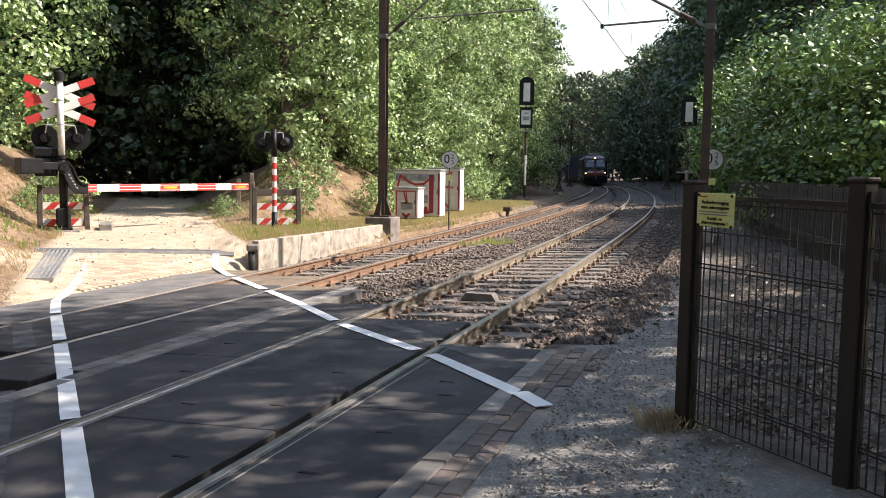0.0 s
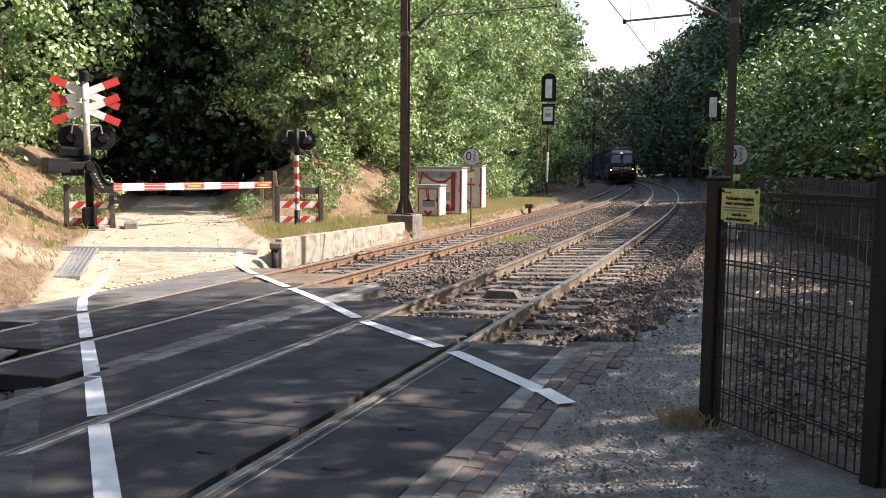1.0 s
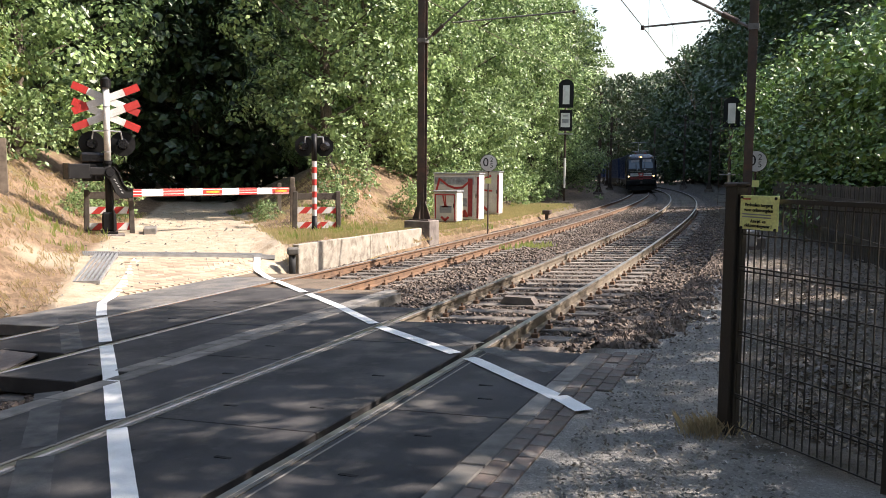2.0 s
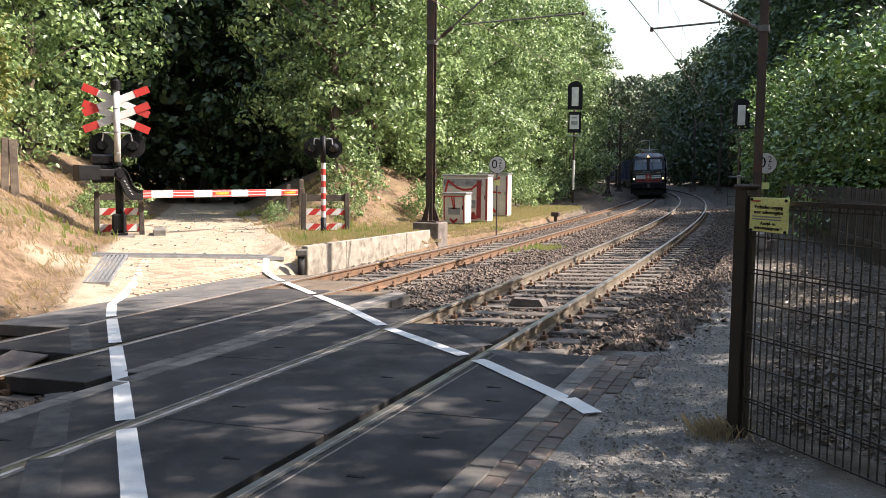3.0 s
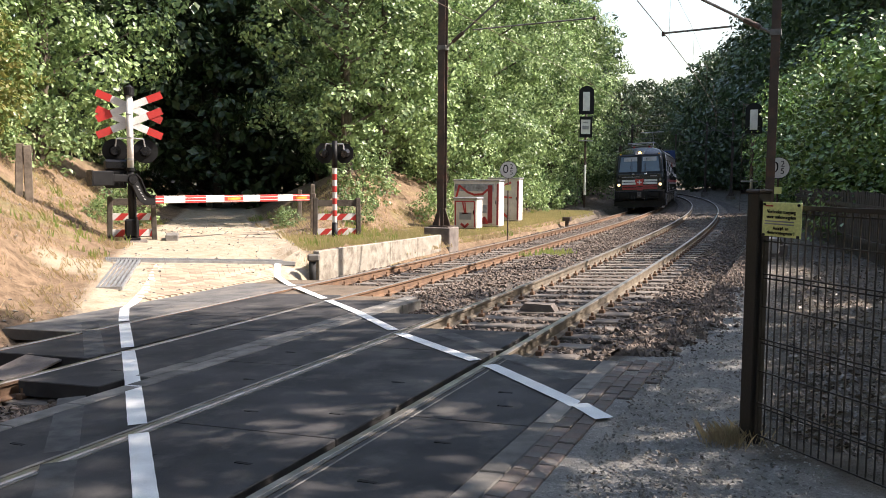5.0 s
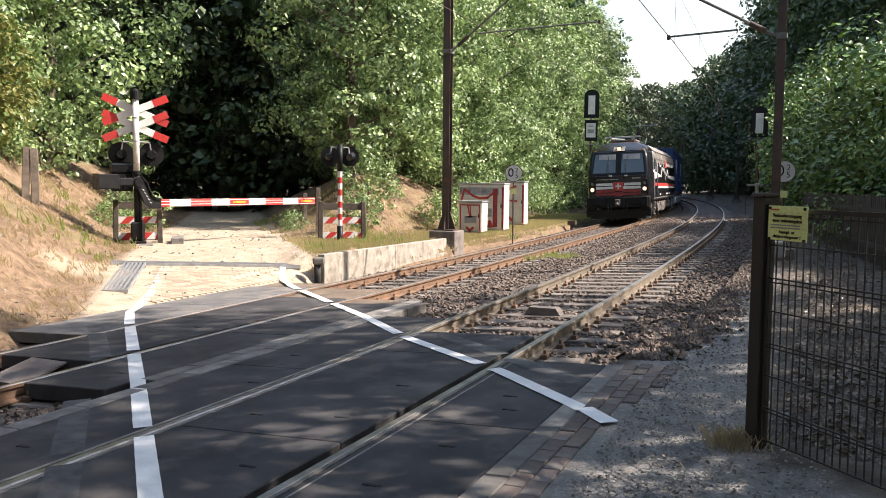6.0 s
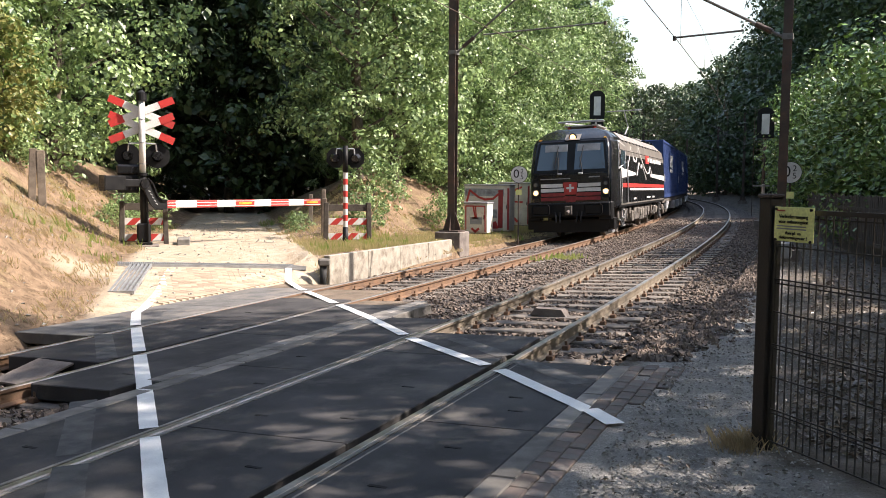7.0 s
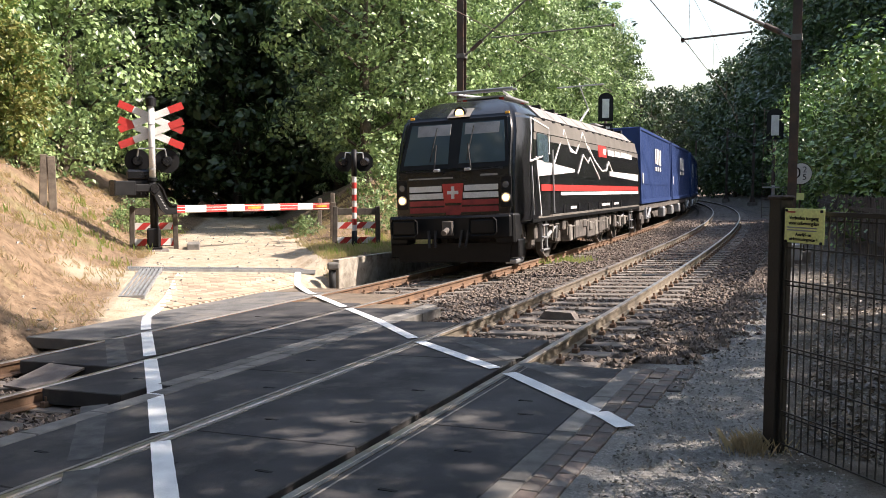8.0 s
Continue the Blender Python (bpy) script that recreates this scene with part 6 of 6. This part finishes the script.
    side_poly([(1.25, 1.98), (4.6, 2.12), (4.6, 2.2), (3.0, 2.27), (1.2, 2.35)], M_WPAINT, "white_wedge", 0.018)
    side_poly([(9.0, 2.08), (E_ - 0.6, 1.95), (E_ - 0.6, 2.18), (9.0, 2.22)], M_WPAINT, "white_wedge", 0.018)
    side_line([(0.95, 2.95), (0.72, 2.3), (2.3, 2.52), (2.45, 3.1), (1.1, 3.25), (0.95, 2.95)], 0.035, M_WPAINT, "window_outline")
    side_line([(1.2, 2.4), (1.3, 1.9), (1.55, 1.1)], 0.04, M_WPAINT, "front_line")
    cabwin = side_poly([(1.3, 2.42), (2.05, 2.46), (2.05, 2.93), (1.35, 2.93)], M_GLASS, "side_window", 0.02)
    door = side_poly([(1.62, 1.1), (2.28, 1.1), (2.28, 2.93), (1.62, 2.93)], M_BLACK, "cab_door", 0.012)
    side_poly([(1.72, 2.3), (2.18, 2.3), (2.18, 2.9), (1.72, 2.9)], M_GLASS, "door_window", 0.022, door)
    part("handrail", tube(B(), (1.56, 2.36, 1.2), (1.56, 2.36, 2.6), 0.018, n=6), M_GALV, door)
    side_line([(2.6, 2.25), (3.9, 3.15), (4.3, 2.65), (4.9, 2.62), (5.9, 3.2), (7.0, 2.5), (7.9, 2.22), (8.6, 2.24), (9.0, 2.5), (9.5, 2.2)], 0.05, M_WPAINT, "mountain_line")
    side_line([(5.0, 2.1), (5.7, 2.6), (6.2, 2.4), (6.5, 2.55), (7.6, 1.98)], 0.04, M_WPAINT, "mountain_line")
    side_poly([(3.9, 3.12), (4.25, 2.66), (4.75, 2.64), (4.3, 2.75)], M_WPAINT, "mountain_snow", 0.019)
    side_poly([(5.9, 3.18), (6.4, 2.75), (6.95, 2.52), (6.2, 2.8)], M_WPAINT, "mountain_snow", 0.019)
    side_poly([(7.6, 2.62), (8.7, 2.62), (8.7, 2.95), (7.6, 2.95)], M_RED, "emblem", 0.018)
    side_poly([(8.25, 2.7), (8.6, 2.7), (8.6, 2.87), (8.25, 2.87)], M_WPAINT, "emblem_mark", 0.022)
    for a, b in ((8.9, 9.9), (10.05, 10.9), (11.0, 12.9)):
        side_poly([(a, 2.7), (b, 2.68), (b, 2.84), (a, 2.87)], M_WPAINT, "bar", 0.02)
    for a in (3.5, 5.0, 6.2, 7.5, 9.3, 10.8):
        side_poly([(a, 1.12), (a + 0.16, 1.12), (a + 0.16, 1.32), (a, 1.32)], M_BLACK, "vent", 0.014)
    for a, b in ((4.2, 4.8), (7.9, 9.0), (9.7, 10.4)):
        side_poly([(a, 1.2), (b, 1.2), (b, 1.27), (a, 1.27)], M_WPAINT, "bar", 0.014)
    for y in (0.9, 2.5, 5.2, 12.2):
        side_poly([(y, 1.05), (y + 0.03, 1.05), (y + 0.03, 2.94), (y, 2.94)], M_BLACK, "panel_joint", 0.01)

    # roof
    for i in range(9):
        a = 1.9 + i * (E_ - 3.2) / 9
        b = a + (E_ - 3.2) / 9 - 0.04
        bm = B()
        prism(bm, [(-1.43, 3.31), (-1.14, 3.6), (-0.72, 3.74), (0.72, 3.74), (1.14, 3.6), (1.43, 3.31), (0.7, 3.2), (-0.7, 3.2)], a, b)
        roof = part("roof_panel", bm, M_ROOF, loco)
        if i in (0, 1, 2, 6, 7, 8):
            part("slot", box(B(), 0.75, 1.1, b - 0.12, b - 0.02, 3.55, 3.72, 0.0), M_BLACK, roof)
    for i in range(26):
        y = 2.0 + i * (E_ - 3.4) / 26
        part("rivet", box(B(), 1.395, 1.44, y, y + 0.22, 3.26, 3.31), M_BLACK, loco) if i % 2 == 0 else None
    for y, up_ in ((2.0, False), (E_ - 3.2, True)):
        pan = part("pantograph", box(B(), -0.6, 0.6, y, y + 1.8, 3.86, 3.9), M_GALV, loco, "folded grey pantograph on the roof" if not up_ else "raised grey pantograph on the roof")
        for x in (-0.45, 0.45):
            for e in (0.1, 1.7):
                part("insulator", tube(B(), (x, y + e, 3.7), (x, y + e, 3.9), 0.06, n=8), M_RED, pan)
        bm = B()
        if up_:
            tube(bm, (0, y + 0.2, 3.95), (0, y + 1.7, 4.55), 0.035, n=8)
            tube(bm, (0, y + 1.7, 4.55), (0, y + 0.5, 5.2), 0.025, n=8)
            tube(bm, (-0.8, y + 0.5, 5.22), (0.8, y + 0.5, 5.22), 0.025, n=8)
        else:
            for x in (-0.55, 0.55):
                tube(bm, (x, y - 0.1, 3.98), (x * 0.3, y + 1.9, 4.02), 0.025, n=8)
            tube(bm, (-0.8, y - 0.1, 4.03), (0.8, y - 0.1, 4.03), 0.03, n=8)
            tube(bm, (-0.8, y + 0.15, 4.03), (0.8, y + 0.15, 4.03), 0.03, n=8)
        part("pan_arm", bm, M_GALV, pan)
    for y in (4.6, 7.0):
        part("roof_box", box(B(), -0.4, 0.4, y, y + 1.4, 3.74, 3.92, 0.03), M_ROOF, loco)

    # underneath
    sets = []
    bogie(loco, 3.0, 1.15, sets)
    bogie(loco, LOCO - 3.0, 1.15, sets)
    for a, b, z0 in ((5.2, 6.4, 0.4), (6.6, 8.0, 0.35), (8.2, 9.3, 0.45)):
        part("equipment_box", box(B(), -1.35, 1.35, a, b, z0, 0.98, 0.03), M_GRIME, loco)
    rnd = random.Random(17)
    for i in range(16):     # pipes, sand boxes and valves along the frame
        y = 1.5 + i * (LOCO - 2.6) / 16
        d, h = rnd.uniform(0.16, 0.42), rnd.uniform(0.16, 0.42)
        z1 = rnd.uniform(0.78, 0.96)
        unit = part("underframe_unit", box(B(), 1.12, 1.3 + rnd.uniform(0, 0.1), y, y + d, z1 - h, z1, 0.025), M_DUST if i % 3 else M_GRIME, loco)
        part("pipe", tube(tube(B(), (1.34, y + d, z1 - 0.05), (1.34, y + d + 0.35, z1 - 0.05), 0.022, n=6), (1.34, y + d + 0.35, z1 - 0.05), (1.3, y + d + 0.42, z1 - 0.4), 0.022, n=6), M_DUST, unit)
    for y in (1.3, 4.6, LOCO - 4.8, LOCO - 1.4):
        part("sand_pipe", tube(tube(B(), (1.1, y, 0.9), (1.05, y, 0.4), 0.03, n=6), (1.05, y, 0.4), (0.85, y + 0.12, 0.16), 0.03, n=6), M_DUST, loco)
    sill = side_poly([(0.9, 0.985), (E_ - 0.3, 0.985), (E_ - 0.3, 1.06), (0.9, 1.06)], M_BLACK, "side_sill", 0.014)
    for y in (0.75, 2.42):
        part("grab_rail", tube(B(), (1.55, y, 1.15), (1.53, y, 2.2), 0.016, n=6), M_GALV, sill)
    for y in (1.75, LOCO - 1.9):
        st = part("ladder", box(B(), 1.38, 1.42, y, y + 0.04, 0.3, 1.05), M_GALV, loco)
        part("ladder_side", box(B(), 1.38, 1.42, y + 0.42, y + 0.46, 0.3, 1.05), M_GALV, st)
        for z in (0.32, 0.6, 0.88):
            part("tread", box(B(), 1.36, 1.46, y, y + 0.46, z, z + 0.03), M_GALV, st)
    return loco, sets


def build_wagon():
    w = empty("container_wagon", label="flat goods wagon with grey brown bogies carrying containers", category="goods wagon", group="wagons of the train")
    part("frame", box(box(B(), -1.2, -0.9, 0.3, 24.2, 0.85, 1.1, 0.02), 0.9, 1.2, 0.3, 24.2, 0.85, 1.1, 0.02), M_GRIME, w)
    part("deck", box(B(), -0.9, 0.9, 0.5, 24.0, 0.95, 1.05), M_GRIME, w)
    bm = B()
    for s in (-1, 1):
        prism(bm, [(5.0, 0.86), (19.0, 0.86), (17.5, 0.45), (6.5, 0.45)], s * 1.0 - 0.03, s * 1.0 + 0.03, "x")
    part("side_sill", bm, M_GRIME, w)
    for s in (-1, 1):
        for y in (-0.25, 24.75):
            part("buffer", tube(B(), (s * 0.87, y - 0.3, 0.98), (s * 0.87, y + 0.3, 0.98), 0.12, n=12), M_GRIME, w)
    for y in (8, 12, 16):
        part("brake_gear", box(B(), 0.95, 1.3, y, y + 0.7, 0.4, 0.85, 0.04), M_GALV, w)
    sets = []
    bogie(w, 2.4, 0.9, sets, 0.5)
    bogie(w, 22.1, 0.9, sets, 0.5)
    return w, sets


def build_container(length, h=2.9):
    c = empty("shipping_container", label="dark blue steel container with a white marking on its side", category="container", group="containers on the train")
    body = part("box", box(B(), -1.24, 1.24, 0, length, 1.12, 1.12 + h, 0.02), M_BLUE, c)
    for s in (-1, 1):
        for y in (0, length - 0.16):
            part("corner_post", box(B(), s * 1.25 - 0.03, s * 1.25 + 0.03, y, y + 0.16, 1.12, 1.12 + h, 0.01), M_BLUE, body)
        part("bottom_rail", box(B(), s * 1.25 - 0.03, s * 1.25 + 0.03, 0.16, length - 0.16, 1.12, 1.27), M_BLUE, body)
        part("top_rail", box(B(), s * 1.25 - 0.03, s * 1.25 + 0.03, 0.16, length - 0.16, 1.02 + h, 1.12 + h), M_BLUE, body)
        n = int(length / 0.3)
        bm = B()
        for i in range(n):
            y = 0.25 + (length - 0.5) * i / n
            box(bm, s * 1.24 - 0.006, s * 1.24 + 0.006, y, y + 0.13, 1.28, 1.0 + h)
        part("corrugation", bm, M_BLUE, body)
    a = length * 0.42
    for k in range(4):
        part("marking", box(B(), 1.27, 1.275, a + k * 0.6, a + k * 0.6 + 0.4, 2.75 - 0.02 * k, 3.4), M_WPAINT, c)
    for k in range(3):
        part("marking", box(B(), 1.27, 1.275, a + k * 0.8, a + k * 0.8 + 0.45, 2.45, 2.62), M_WPAINT, c)
    for x in (-0.6, -0.2, 0.2, 0.6):
        part("lock_rod", tube(B(), (x, -0.03, 1.2), (x, -0.03, 1.0 + h), 0.022, n=6), M_GALV, c)
    part("white_tag", box(B(), 1.27, 1.275, 0.5, 0.8, 1.9, 2.3), M_WPAINT, c)
    return c


locomotive, LOCO_SETS = build_locomotive()
WAGONS, CONTAINERS = [], []
for i in range(3):
    WAGONS.append((*build_wagon(), LOCO + 0.6 + i * 25.2))
for i in range(6):
    k, half = divmod(i, 2)
    CONTAINERS.append((build_container(11.6), LOCO + 1.0 + k * 25.2 + half * 12.2))


def place_at(t):
    """Where the locomotive's front stands along the line."""
    return TRAIN_END + TRAIN_SPEED * (8.0 - t)


def motions():
    steps = [i * 0.25 for i in range(33)]
    walk(locomotive, [(t, train_pose(place_at(t) + LOCO / 2, 4.5) @ pose(0, -LOCO / 2, 0)) for t in steps])
    for w, sets, back in WAGONS:
        walk(w, [(t, train_pose(place_at(t) + back + 12.2, 9.8) @ pose(0, -12.2, 0)) for t in steps])
    for c, back in CONTAINERS:
        near = next(b for _, _, b in WAGONS[::-1] if b <= back)
        walk(c, [(t, train_pose(place_at(t) + near + 12.2, 9.8) @ pose(0, back - near - 12.2, 0)) for t in steps])
    turns = [i / 15 for i in range(121)]
    for sets in (LOCO_SETS, WAGONS[0][1]):
        for wheel, y, r in sets:
            walk(wheel, [(t, pose(0, y, r, math.degrees(TRAIN_SPEED * t / r))) for t in turns])


motions()
